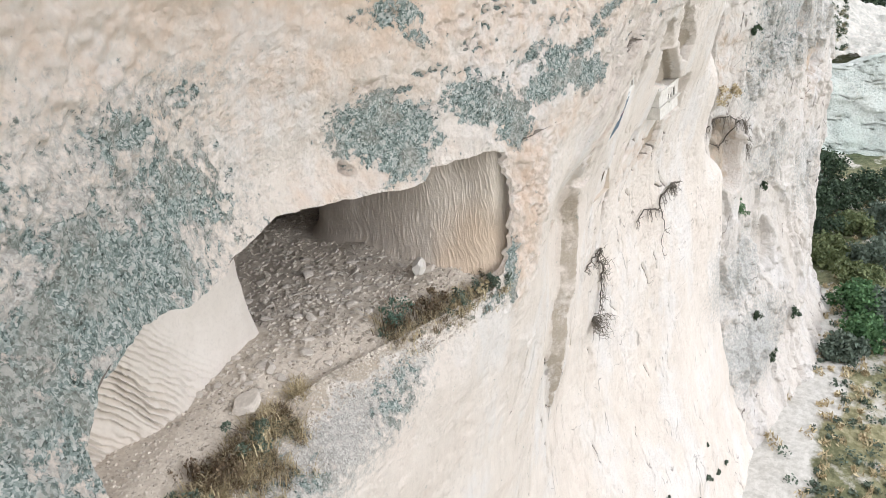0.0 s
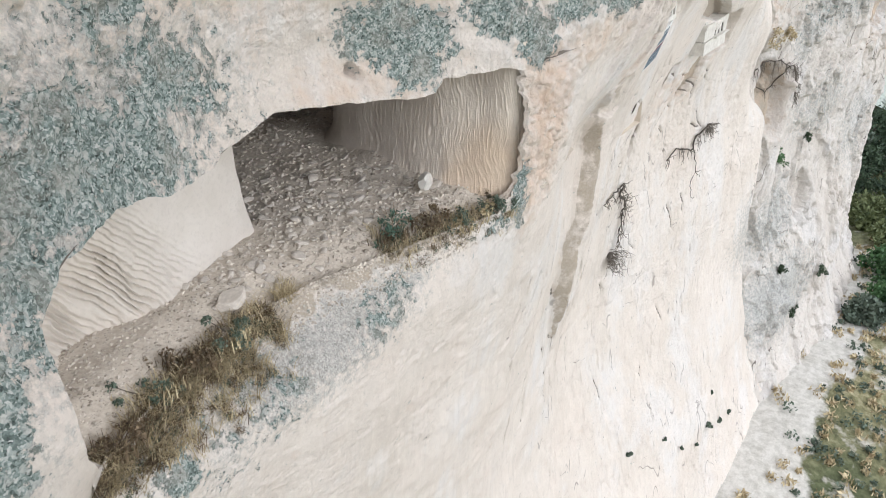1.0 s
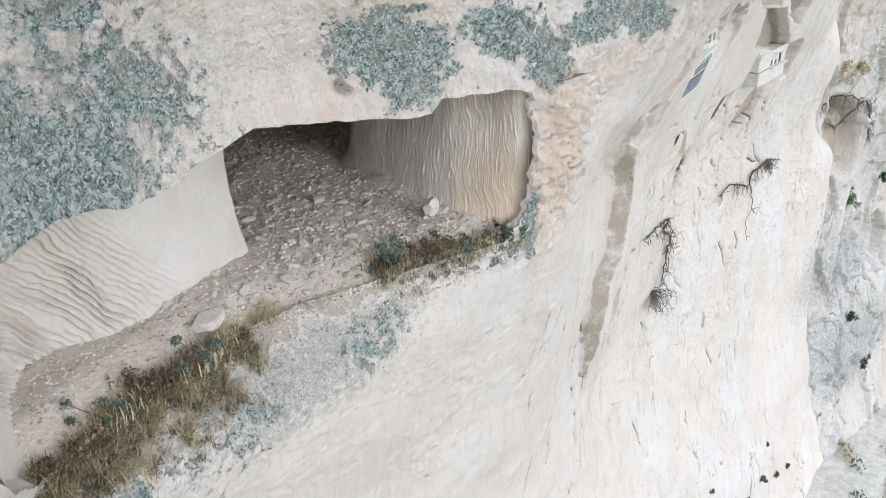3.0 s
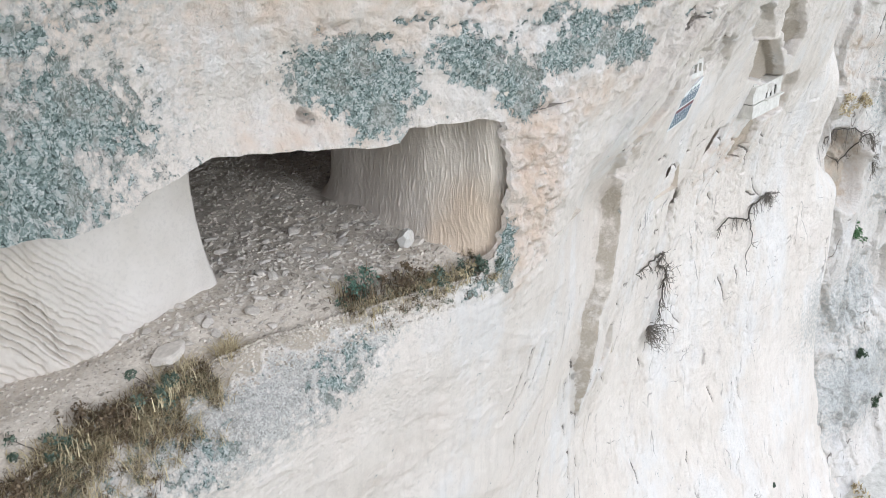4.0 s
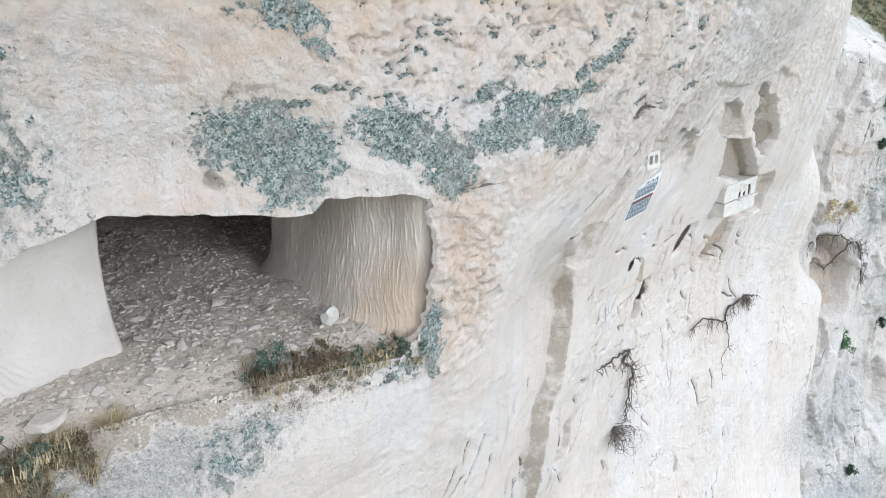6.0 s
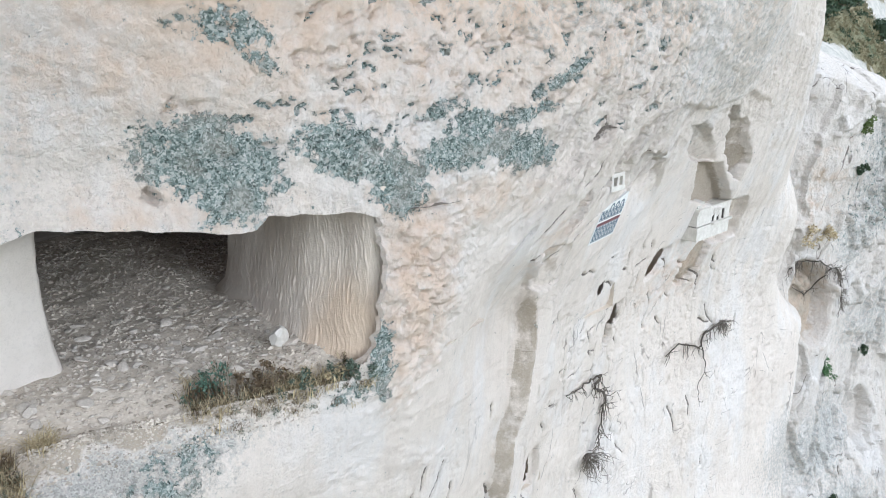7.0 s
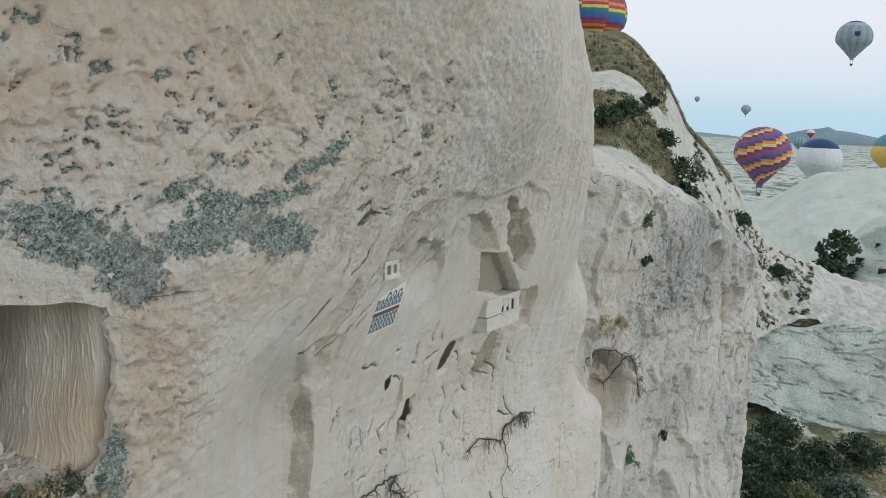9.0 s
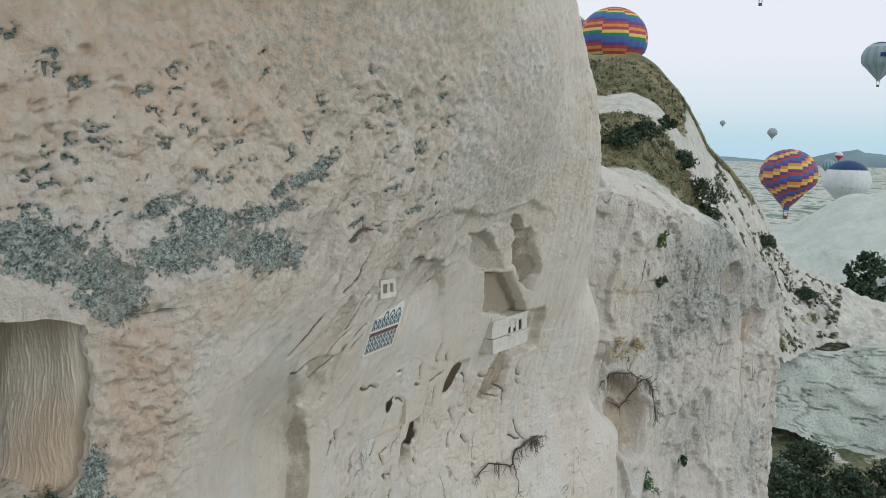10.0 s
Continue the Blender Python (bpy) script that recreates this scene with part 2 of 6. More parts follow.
M_LEAF_TEAL = leaf_material("teal_leaf", (0.045, 0.085, 0.065), (0.17, 0.27, 0.20))
M_LEAF_GREY = leaf_material("grey_leaf", (0.06, 0.085, 0.06), (0.17, 0.21, 0.16))
M_LEAF_OLIVE = leaf_material("olive_leaf", (0.06, 0.085, 0.035), (0.23, 0.26, 0.12))
M_LEAF_DARK = leaf_material("dark_leaf", (0.018, 0.032, 0.02), (0.085, 0.125, 0.07))
M_STRAW = leaf_material("dry_grass", (0.26, 0.205, 0.115), (0.68, 0.58, 0.38))
M_STRAW_DARK = leaf_material("brown_grass", (0.040, 0.028, 0.019), (0.25, 0.185, 0.115))
M_HAY = leaf_material("hillside_grass", (0.12, 0.11, 0.06), (0.34, 0.30, 0.18))
M_GRASS = leaf_material("green_grass", (0.05, 0.09, 0.03), (0.20, 0.25, 0.09))


# ---- mesh helpers ----
class Field:
    """Smooth value noise on a plane, for arrays."""

    def __init__(self, seed):
        self.t = np.random.RandomState(seed).rand(256, 256)

    def raw(self, x, y):
        xi, yi = np.floor(x).astype(int), np.floor(y).astype(int)
        fx, fy = x - xi, y - yi
        fx, fy = fx * fx * fx * (fx * (fx * 6 - 15) + 10), fy * fy * fy * (fy * (fy * 6 - 15) + 10)
        a, b = self.t[xi % 256, yi % 256], self.t[(xi + 1) % 256, yi % 256]
        c, d = self.t[xi % 256, (yi + 1) % 256], self.t[(xi + 1) % 256, (yi + 1) % 256]
        return (a + (b - a) * fx) + ((c + (d - c) * fx) - (a + (b - a) * fx)) * fy - 0.5

    def fbm(self, x, y, octaves=4, gain=0.5):
        out, amp = 0.0, 1.0
        for k in range(octaves):
            out = out + amp * self.raw(x * 2.03 ** k + 17.3 * k, y * 2.03 ** k + 9.1 * k)
            amp *= gain
        return out


F1, F2, F3, F4 = Field(1), Field(2), Field(3), Field(4)


def step(a, b, x):
    t = np.clip((np.asarray(x, float) - a) / (b - a), 0, 1)
    return t * t * (3 - 2 * t)


def soft(x, k=1.0):
    """A ramp that starts gently: 0 for x far below 0, x far above."""
    return np.log1p(np.exp(np.clip(x / k, -40, 40))) * k


def sheet(name, X, Y, Z, material, keep=None, attrs=(), parent=None, flip=False):
    """A grid of points as one smooth mesh object. keep: which cells stay."""
    nu, nv = X.shape
    co = np.stack([X, Y, Z], -1).reshape(-1, 3)
    idx = np.arange(nu * nv).reshape(nu, nv)
    q = np.stack([idx[:-1, :-1], idx[1:, :-1], idx[1:, 1:], idx[:-1, 1:]], -1)
    if flip:
        q = q[..., ::-1]
    q = q[keep] if keep is not None else q.reshape(-1, 4)
    me = bpy.data.meshes.new(name)
    me.vertices.add(len(co))
    me.vertices.foreach_set("co", co.astype(np.float32).ravel())
    me.loops.add(len(q) * 4)
    me.loops.foreach_set("vertex_index", q.astype(np.int32).ravel())
    me.polygons.add(len(q))
    me.polygons.foreach_set("loop_start", np.arange(0, len(q) * 4, 4, dtype=np.int32))
    me.polygons.foreach_set("use_smooth", np.ones(len(q), dtype=bool))
    me.update(calc_edges=True)
    for key, val in attrs:
        me.attributes.new(key, "FLOAT", "POINT").data.foreach_set("value", val.astype(np.float32).ravel())
    me.materials.append(material)
    ob = new(name, me)
    ob.parent = parent
    return ob


def from_arrays(name, co, faces, material, parent=None, smooth=False):
    me = bpy.data.meshes.new(name)
    me.from_pydata([tuple(p) for p in co], [], [tuple(int(i) for i in f) for f in faces])
    me.materials.append(material)
    if smooth:
        me.polygons.foreach_set("use_smooth", np.ones(len(me.polygons), dtype=bool))
    ob = new(name, me)
    ob.parent = parent
    return ob


def part(name, bm, material, parent, label=""):
    me = bpy.data.meshes.new(name)
    bm.to_mesh(me)
    bm.free()
    me.materials.append(material)
    ob = new(name, me)
    ob.parent = parent
    return tagged(ob, label) if label else ob


# ---- the cliff ----
BULGES = [  # along the face, height, half widths, depth added (minus: towards the valley)
    (4, 31, 4, 3, -2.11),
    (10, 27, 7, 3, -0.24),
    (12, 36, 7, 5, 2.18),
    (20, 30, 4, 4, -0.54),
    (31, 39, 7, 5, -1.63),
    (38, 26, 9, 6, 1.86),
    (36, 18, 9, 7, 1.94),
    (47, 13, 9, 9, 0.31),
    (50, 23, 6, 7, 1.57),
    (24, 34, 6, 4, -0.50),
    (20, 20, 8, 7, 0.32),
    (28, 31, 5, 4, -0.36),
    (30, 12, 10, 7, 1.37),
    (43, 3, 12, 6, -2.02),
    (13.5, 33.6, 3.5, 1.8, 0.61),
    (26.5, 28, 2.6, 2.6, 0.57),
    (6.8, 35, 3, 2, -0.40),
    (42, 23, 4, 4, 0.85),
    (25, 39.5, 6, 3, 0.52),
    (37, 39, 4, 4, -1.16),
]


BANK_X = (4.8, 5.6, 6.5, 9.0, 11.0, 13.5, 15.4, 17.5, 19.0, 20.2)
BANK_BACK = (0.0, 0.35, 0.9, 1.3, 1.5, 1.35, 0.9, 0.5, 0.25, 0.0)


def face_depth(x, z):
    """How far back the smooth cliff lies."""
    y = 11.26 - 0.26 * (x - 25) / 25 - 1.02 * (z - 25) / 20
    for a, b, c, d, e in BULGES:
        y = y + e * np.exp(-((x - a) / c) ** 2 - ((z - b) / d) ** 2)
    y = y + 0.13 * soft(x - 45.4 + 0.75 * soft(z - 36.5, 1.0), 0.6) ** 2 * step(26, 35, z)
    y = y + 0.30 * soft(x - 50.2, 0.3) ** 2 * step(19.5, 25.5, z) + 0.10 * soft(x - 52.5, 0.6) ** 2 * step(3, 9, z) * step(29, 25, z)
    # bank below the ledge, set back from the face
    y = y + np.interp(x, BANK_X, BANK_BACK) * step(26.7, 28.45, z) * step(30.4, 29.0, z)
    # unseen overhang higher up, added to keep sky light off the upper face
    y = y - 0.95 * soft(z - 41.2, 0.7) * step(40, 30, x)
    return y - 0.62 * soft(2.5 - z, 1.2)


def ellipse(x, z, cx, cz, rx, rz, turn=0.0):
    """1 well inside, 0.5 on the rim, 0 outside."""
    c, s = math.cos(radians(turn)), math.sin(radians(turn))
    u, v = (x - cx) * c + (z - cz) * s, -(x - cx) * s + (z - cz) * c
    return np.clip(1.5 - np.sqrt((u / rx) ** 2 + (v / rz) ** 2), 0, 1)


def niche(x, z, x0, x1, z0, z1, lean=0.0, rim=0.07, power=4):
    """A mask for a hollow cut into the face."""
    cx, cz, rx, rz = (x0 + x1) / 2, (z0 + z1) / 2, (x1 - x0) / 2, (z1 - z0) / 2
    out = np.zeros(np.shape(x))
    m = (np.abs(x - cx) < rx * 1.3 + abs(lean) * rz + 0.3) & (np.abs(z - cz) < rz * 1.3 + 0.3)
    if not m.any():
        return out
    a, b = x[m], z[m]
    u = (a - cx + lean * (b - cz) + 0.20 * F3.fbm(a * 1.8, b * 1.8, 4, 0.6)) / rx
    v = (b - cz + 0.18 * F4.fbm(a * 1.8, b * 1.8, 4, 0.6)) / rz
    r = (np.abs(u) ** power + np.abs(v) ** power) ** (1 / power)
    out[m] = step(1 + rim, 1 - rim, r)
    return out


def wedge(x, x0, x1):
    """Deepest at the left edge, running out to the right."""
    return np.clip(1.08 - (x - x0) / (x1 - x0), 0.08, 1.0)


def cut(x, z, points, rim=0.05, wob=0.22):
    """A mask for a break with straight, slightly ragged sides: 1 inside, 0 outside."""
    out = np.zeros(np.shape(x))
    xs, zs = [p[0] for p in points], [p[1] for p in points]
    m = (x > min(xs) - 0.5) & (x < max(xs) + 0.5) & (z > min(zs) - 0.5) & (z < max(zs) + 0.5)
    if not m.any():
        return out
    a, b = x[m], z[m]
    a, b = a + wob * F3.fbm(a * 1.6, b * 1.6, 4, 0.6), b + wob * F4.fbm(a * 1.6 + 9, b * 1.6, 4, 0.6)
    best, inside = np.full(a.shape, 1e9), np.zeros(a.shape, bool)
    for k in range(len(points)):
        (ax0, az0), (bx0, bz0) = points[k], points[(k + 1) % len(points)]
        t = np.clip(((a - ax0) * (bx0 - ax0) + (b - az0) * (bz0 - az0)) / ((bx0 - ax0) ** 2 + (bz0 - az0) ** 2), 0, 1)
        best = np.minimum(best, np.hypot(a - ax0 - t * (bx0 - ax0), b - az0 - t * (bz0 - az0)))
        inside ^= ((az0 > b) != (bz0 > b)) & (a < (bx0 - ax0) * (b - az0) / (bz0 - az0 if bz0 != az0 else 1e-9) + ax0)
    out[m] = step(-rim, rim, np.where(inside, best, -best))
    return out


ARCH = [(31.35, 30.6), (31.1, 32.4), (31.5, 32.85), (32.7, 32.85), (33.9, 32.5), (34.9, 31.4), (35.2, 30.2), (32.4, 29.9)]
BROKEN_LOW = [(35.4, 33.4), (36.6, 33.35), (37.6, 33.0), (38.9, 32.2), (39.6, 31.5), (37.8, 31.6), (36.3, 32.4)]
BROKEN_HIGH = [(38.6, 33.85), (39.4, 33.8), (41.0, 32.95), (42.3, 31.4), (42.2, 30.3), (41.0, 30.9), (40.0, 32.0), (39.5, 32.9)]
BROWN_ROOM = [(38.1, 31.6), (40.2, 31.3), (41.5, 30.2), (42.7, 29.0), (40.9, 29.35), (39.25, 29.75)]


def crack_lines(seed, count, x0, x1, z0, z1, lean, lo, hi):
    """Short crooked cracks scattered over a stretch of the face."""
    r = random.Random(seed)
    out = []
    for _ in range(count):
        px0, pz0, ln = r.uniform(x0, x1), r.uniform(z0, z1), r.uniform(lo, hi) ** 1.0
        turn = lean + r.gauss(0, 0.35)
        line = [(px0, pz0)]
        n = max(3, int(ln / 0.25))
        for _ in range(n):
            turn += r.gauss(0, 0.35)
            turn += 0.25 * (lean - turn)
            px0, pz0 = px0 + math.cos(turn) * ln / n, pz0 + math.sin(turn) * ln / n
            line.append((px0, pz0))
        out.append(line)
    return out


CRACKS = (crack_lines(1, 16, 26.5, 31, 14.5, 21, -1.35, 0.5, 1.6) + crack_lines(2, 14, 22, 27, 16, 25, -1.9, 0.5, 2.0) + crack_lines(3, 16, 29, 38, 22, 29, -1.3, 0.3, 0.9)
          + crack_lines(4, 12, 29, 37, 22, 29, -0.2, 0.3, 0.9) + crack_lines(5, 12, 39, 45, 21.5, 27, -0.9, 0.6, 1.8) + crack_lines(6, 10, 32, 46, 9, 21, -1.3, 0.5, 1.6)
          + crack_lines(8, 14, 26, 34, 29.5, 34, 0.75, 0.7, 2.2))


def seams(x, z):
    """1 on a crack, fading out over a hand's width."""
    out = np.zeros(np.shape(x))
    for line in CRACKS:
        for k, ((ax0, az0), (bx0, bz0)) in enumerate(zip(line, line[1:])):
            m = (x > min(ax0, bx0) - 0.12) & (x < max(ax0, bx0) + 0.12) & (z > min(az0, bz0) - 0.12) & (z < max(az0, bz0) + 0.12)
            if m.any():
                a, b = x[m], z[m]
                t = np.clip(((a - ax0) * (bx0 - ax0) + (b - az0) * (bz0 - az0)) / ((bx0 - ax0) ** 2 + (bz0 - az0) ** 2), 0, 1)
                d = np.hypot(a - ax0 - t * (bx0 - ax0), b - az0 - t * (bz0 - az0))
                out[m] = np.maximum(out[m], np.clip(1.0 - d / 0.10, 0, 1) * (1 - 0.4 * k / len(line)))
    return out


OPENING = [  # outline of the gallery's mouth: along the face, height
    (20.1, 32.6), (19.1, 32.8), (18.2, 32.9), (17.6, 32.85), (17.2, 32.62), (16.6, 32.55), (15.4, 32.7), (14.1, 32.85),
    (12.95, 33.0), (12.4, 32.95), (11.7, 32.72), (10.8, 32.58), (9.9, 32.62), (9.0, 32.78), (7.8, 33.12), (7.2, 33.05),
    (6.1, 32.85), (5.6, 32.6), (5.5, 32.25), (5.45, 31.7), (5.35, 31.1), (5.45, 30.5), (5.8, 29.5), (6.4, 28.5),
    (10.0, 28.42), (15.0, 28.42), (19.3, 28.5), (20.0, 29.2), (20.1, 30.5), (20.25, 31.9),
]


def roughen(points, spacing, amount):
    """Breaks a smooth outline into short uneven lengths."""
    out = []
    for k, (ax0, az0) in enumerate(points):
        bx0, bz0 = points[(k + 1) % len(points)]
        m = max(1, round(math.hypot(bx0 - ax0, bz0 - az0) / spacing))
        for q in range(m):
            fx, fz = ax0 + (bx0 - ax0) * q / m, az0 + (bz0 - az0) * q / m
            n1, n2 = float(F1.fbm(np.array(fx * 1.7), np.array(fz * 1.7), 3)), float(F2.fbm(np.array(fx * 1.7 + 30), np.array(fz * 1.7), 3))
            out.append((fx + amount * n1, fz + amount * n2))
    return out


TOP = OPENING[:18]
OPENING = roughen(OPENING, 0.22, 0.13)


def opening_distance(x, z):
    """Signed distance to the mouth's outline (minus: inside) and the nearest point on it."""
    best = np.full(x.shape, 1e9)
    nx, nz, inside = np.zeros(x.shape), np.zeros(x.shape), np.zeros(x.shape, bool)
    n = len(OPENING)
    for k in range(n):
        (ax, az), (bx, bz) = OPENING[k], OPENING[(k + 1) % n]
        t = np.clip(((x - ax) * (bx - ax) + (z - az) * (bz - az)) / ((bx - ax) ** 2 + (bz - az) ** 2), 0, 1)
        px, pz = ax + t * (bx - ax), az + t * (bz - az)
        d = np.hypot(x - px, z - pz)
        m = d < best
        best, nx, nz = np.where(m, d, best), np.where(m, px, nx), np.where(m, pz, nz)
        cross = (az > z) != (bz > z)
        inside ^= cross & (x < (bx - ax) * (z - az) / (bz - az if bz != az else 1e-9) + ax)
    return np.where(inside, -best, best), nx, nz


def groove_line(z):
    """Where the long curved step runs up the face."""
    return np.interp(z, (17.0, 20.8, 22.3, 23.9, 25.8, 27.1, 28.5, 30.0, 31.5), (28.7, 28.1, 28.0, 28.2, 28.45, 28.4, 27.9, 27.0, 26.6))


def groove_wide(z):
    """Width of the step's open side, tapering to both ends."""
    return 0.06 + 0.52 * step(15.0, 22.0, z) * step(30.2, 26.0, z)


def bulge_pits(x, z):
    """Small slanting pockets on the bulge, where tufts hold: depth mask and share of growth."""
    out, grown = np.zeros(np.shape(x)), np.zeros(np.shape(x))
    m = (x > 12) & (x < 35) & (z > 33) & (z < 39.6)
    if not m.any():
        return out, grown
    a, b = x[m], z[m]
    a, b = a + 0.34 * F2.fbm(a * 2.6, b * 2.6, 4, 0.7), b + 0.30 * F4.fbm(a * 2.6 + 5, b * 2.8, 4, 0.7)
    u, v = (a + 0.25 * b) / 0.66, (b - 0.28 * a) / 0.36
    dens = step(33.7, 34.6, b) * step(39.4, 37.6, b) * step(14.0, 19.5, a) * step(34, 29, a) * (1.05 + 1.1 * F3.fbm(a * 0.35, b * 0.5, 3))
    best, green = np.zeros(a.shape), np.zeros(a.shape)
    for di in (-1, 0, 1):
        for dj in (-1, 0, 1):
            i, j = np.floor(u).astype(int) + di, np.floor(v).astype(int) + dj
            r1, r2, r3, r4 = (f.t[i % 256, j % 256] for f in (F1, F2, F3, F4))
            du, dv = (u - i - 0.2 - 0.6 * r1) * 0.66, (v - j - 0.2 - 0.6 * r2) * 0.36
            d = np.hypot(du / (0.17 + 0.30 * r4 ** 2), dv / (0.055 + 0.055 * r2))
            hit = step(1.2, 0.55, d) * (r3 < dens * 0.62)
            best, green = np.maximum(best, hit), np.maximum(green, hit * (r1 < 0.5))
    out[m], grown[m] = best, green
    return out, grown


def rough_depth(x, z):
    """The face with its relief, steps, hollows and cracks."""
    y = face_depth(x, z)
    warp = 0.8 * F2.fbm(x * 0.3, z * 0.3, 3)
    y = y + 0.24 * F1.fbm(x * 0.22, z * 0.30, 3)
    y = y + (0.03 + 0.11 * step(26, 33, z) * step(40, 30, x)) * F2.fbm(x * 0.9 + warp, z * 0.8, 4, 0.55)
    # slanting ripples where rain runs off the bulge
    rip = F3.fbm((x + 0.5 * z) * 1.5 + warp, (z - 0.5 * x) * 0.55, 4, 0.6)
    y = y + rip * (0.012 + 0.11 * step(32.5, 37, z) * step(12, 22, x) * step(44, 36, x) + 0.012 * step(33, 38, x))
    # flaking plates and small cracks low on the face
    low = step(30, 24, z)
    plates = F4.fbm(x * 0.55, z * 0.9 + 0.3 * x, 4, 0.6)
    y = y - 0.03 * low * step(0.10, 0.12, plates) - 0.025 * low * step(-0.30, -0.28, plates)
    flakes = F2.fbm(x * 0.9 + 3, z * 2.3 + 5, 4, 0.62)
    y = y - 0.014 * step(31, 27, z) * (step(0.20, 0.215, flakes) + step(0.38, 0.395, flakes))
    cracks = np.abs(F1.fbm(x * 0.75 + 40, z * 0.42 + 11, 3))
    y = y + 0.12 * low * step(26, 30, x) * step(0.022, 0.0, cracks)
    y = y + (0.007 + 0.04 * step(30, 33, z)) * F4.fbm(x * 4.1, z * 4.6, 3, 0.65) + (0.006 + 0.04 * step(30, 33, z)) * F2.fbm(x * 2.1, z * 2.6, 2)
    y = y + 0.05 * F3.fbm(x * 3.2 + 0.3 * z, z * 0.5, 3, 0.6) * step(30, 33, z) * step(30, 36, x)
    y = y + 0.13 * bulge_pits(x, z)[0]
    # crusted ground of the lichened bulge and the knobbly rock beside the mouth
    y = y + 0.16 * F3.fbm(x * 3.1, z * 3.1, 3, 0.6) * (step(13, 9, x) * step(32, 34, z) + ellipse(x, z, 21.5, 31, 1.6, 2.6))
    knobs = ellipse(x, z, 21.3, 30.6, 1.8, 3.2)
    y = y + knobs * (0.16 * F4.fbm(x * 3.4, z * 4.2, 3, 0.6) + 0.10 * step(0.16, 0.24, F1.fbm(x * 2.6 + 3, z * 3.6, 3, 0.6)))
    # the curved step: rock to its right stands proud
    g = x - groove_line(z) - 0.09 * F2.fbm(z * 0.9, z * 0.1 + 3, 3)
    on = step(16.0, 20, z) * step(31.0, 27.5, z)
    wide = groove_wide(z)
    side = np.clip((g + wide + 0.06 - 0.08 * F3.fbm(z * 0.7, z * 0.1, 3)) / wide, 0, 1)
    y = y + on * (0.55 * step(-4.5, -0.8, g) * (1 - side) - 0.18 * side * step(4.5, 0.3, g))
    # slab edge above it
    y = y + 0.45 * niche(x, z, 27.4, 28.8, 28.6, 30.35, 0.15, 0.04) * wedge(x, 27.2, 29.0)
    # overhanging rim of the dovecote hollow
    rim = 34.35 - 0.07 * (x - 33.5) ** 2 * step(33.5, 27, x) - 0.02 * (x - 36) ** 2 * step(36, 44, x) + 0.2 * F1.fbm(x * 0.7, z * 0.02, 3)
    rim = rim + 0.5 * F3.fbm(x * 0.5 + 5, z * 0.02 + 2, 4, 0.6)
    y = y + 0.28 * step(27.5, 30, x) * step(43, 40, x) * step(rim + 0.08, rim - 0.1, z) * step(26, 32, z)
    # slanting scars left of the hollow and long flutes on the pillar
    scar = F1.fbm((x - 0.75 * z) * 0.9 + 50, (z + 0.75 * x) * 0.16, 4, 0.62)
    y = y - 0.24 * step(0.05, 0.065, scar) * ellipse(x, z, 28.8, 32.8, 4.5, 3.2) - 0.16 * step(-0.14, -0.125, scar) * ellipse(x, z, 31, 33.5, 6, 3)
    flute = F4.fbm(x * 2.2 + 0.25 * z, z * 0.10, 3, 0.65)
    y = y + 0.14 * flute * step(40, 43.5, x) * step(20, 27, z)
    # flat ground of the painted panel
    flat = cut(x, z, [(29.8, 31.7), (29.8, 29.5), (32.5, 29.3), (32.3, 31.7)], 0.2, 0.0)
    y = y * (1 - flat) + (face_depth(x, z) + 0.1) * flat
    # arched niche, scooped, fading downwards
    y = y + 1.1 * cut(x, z, ARCH, 0.05) * step(29.9, 31.6, z) * wedge(x, 31.0, 35.4)
    y = y + 0.5 * cut(x, z, [(30.1, 31.7), (30.2, 32.6), (30.6, 32.8), (31.0, 32.6), (30.9, 31.8)], 0.05, 0.1) * wedge(x, 30.0, 31.3)
    # broken niches
    y = y + 1.2 * cut(x, z, BROKEN_LOW) * wedge(x + 0.9 * (z - 32.4), 36.2, 38.9)
    y = y + 1.9 * cut(x, z, BROKEN_HIGH) * wedge(x + 0.8 * (z - 32.2), 39.3, 41.9)
    y = y + 0.75 * cut(x, z, BROWN_ROOM, 0.05, 0.1)
    y = y + 0.55 * niche(x, z, 42.2, 44.6, 27.0, 29.3, 0.3, 0.06, 5)
    y = y + 0.40 * niche(x, z, 41.4, 43.0, 24.9, 27.6, 0.0, 0.1, 3)
    # rims of the dark holes
    y = y + 0.25 * niche(x, z, 38.05, 39.3, 26.05, 27.6, -0.25, 0.12, 3)
    y = y + 0.2 * niche(x, z, 35.68, 36.58, 24.52, 25.58, 0.1, 0.12, 4)
    y = y + 0.5 * niche(x, z, 35.3, 36.2, 23.6, 24.8, 0.1, 0.12, 3)
    y = y + 0.3 * niche(x, z, 29.5, 31.2, 18.8, 21.2, 0.15, 0.1, 2.5)
    y = y + 0.5 * niche(x, z, 15.25, 15.6, 33.3, 33.6, 0, 0.2, 2)
    return y + 0.16 * seams(x, z)


def axis(*runs):
    """Grid lines: (from, to, spacing) runs joined."""
    out = []
    for a, b, d in runs:
        out += list(np.linspace(a, b, max(1, round((b - a) / d)), endpoint=False))
    return np.array(out + [runs[-1][1]])


ax = axis((-14, 3, 0.30), (3, 33, 0.06), (33, 46, 0.06), (46, 53, 0.12), (53, 61, 0.25))
az = axis((-8, 14, 0.20), (14, 22, 0.10), (22, 40, 0.055), (40, 44, 0.12), (44, 62, 0.4))
GX, GZ = np.meshgrid(ax, az, indexing="ij")
sd, px, pz = np.full(GX.shape, 9.0), np.zeros(GX.shape), np.zeros(GX.shape)
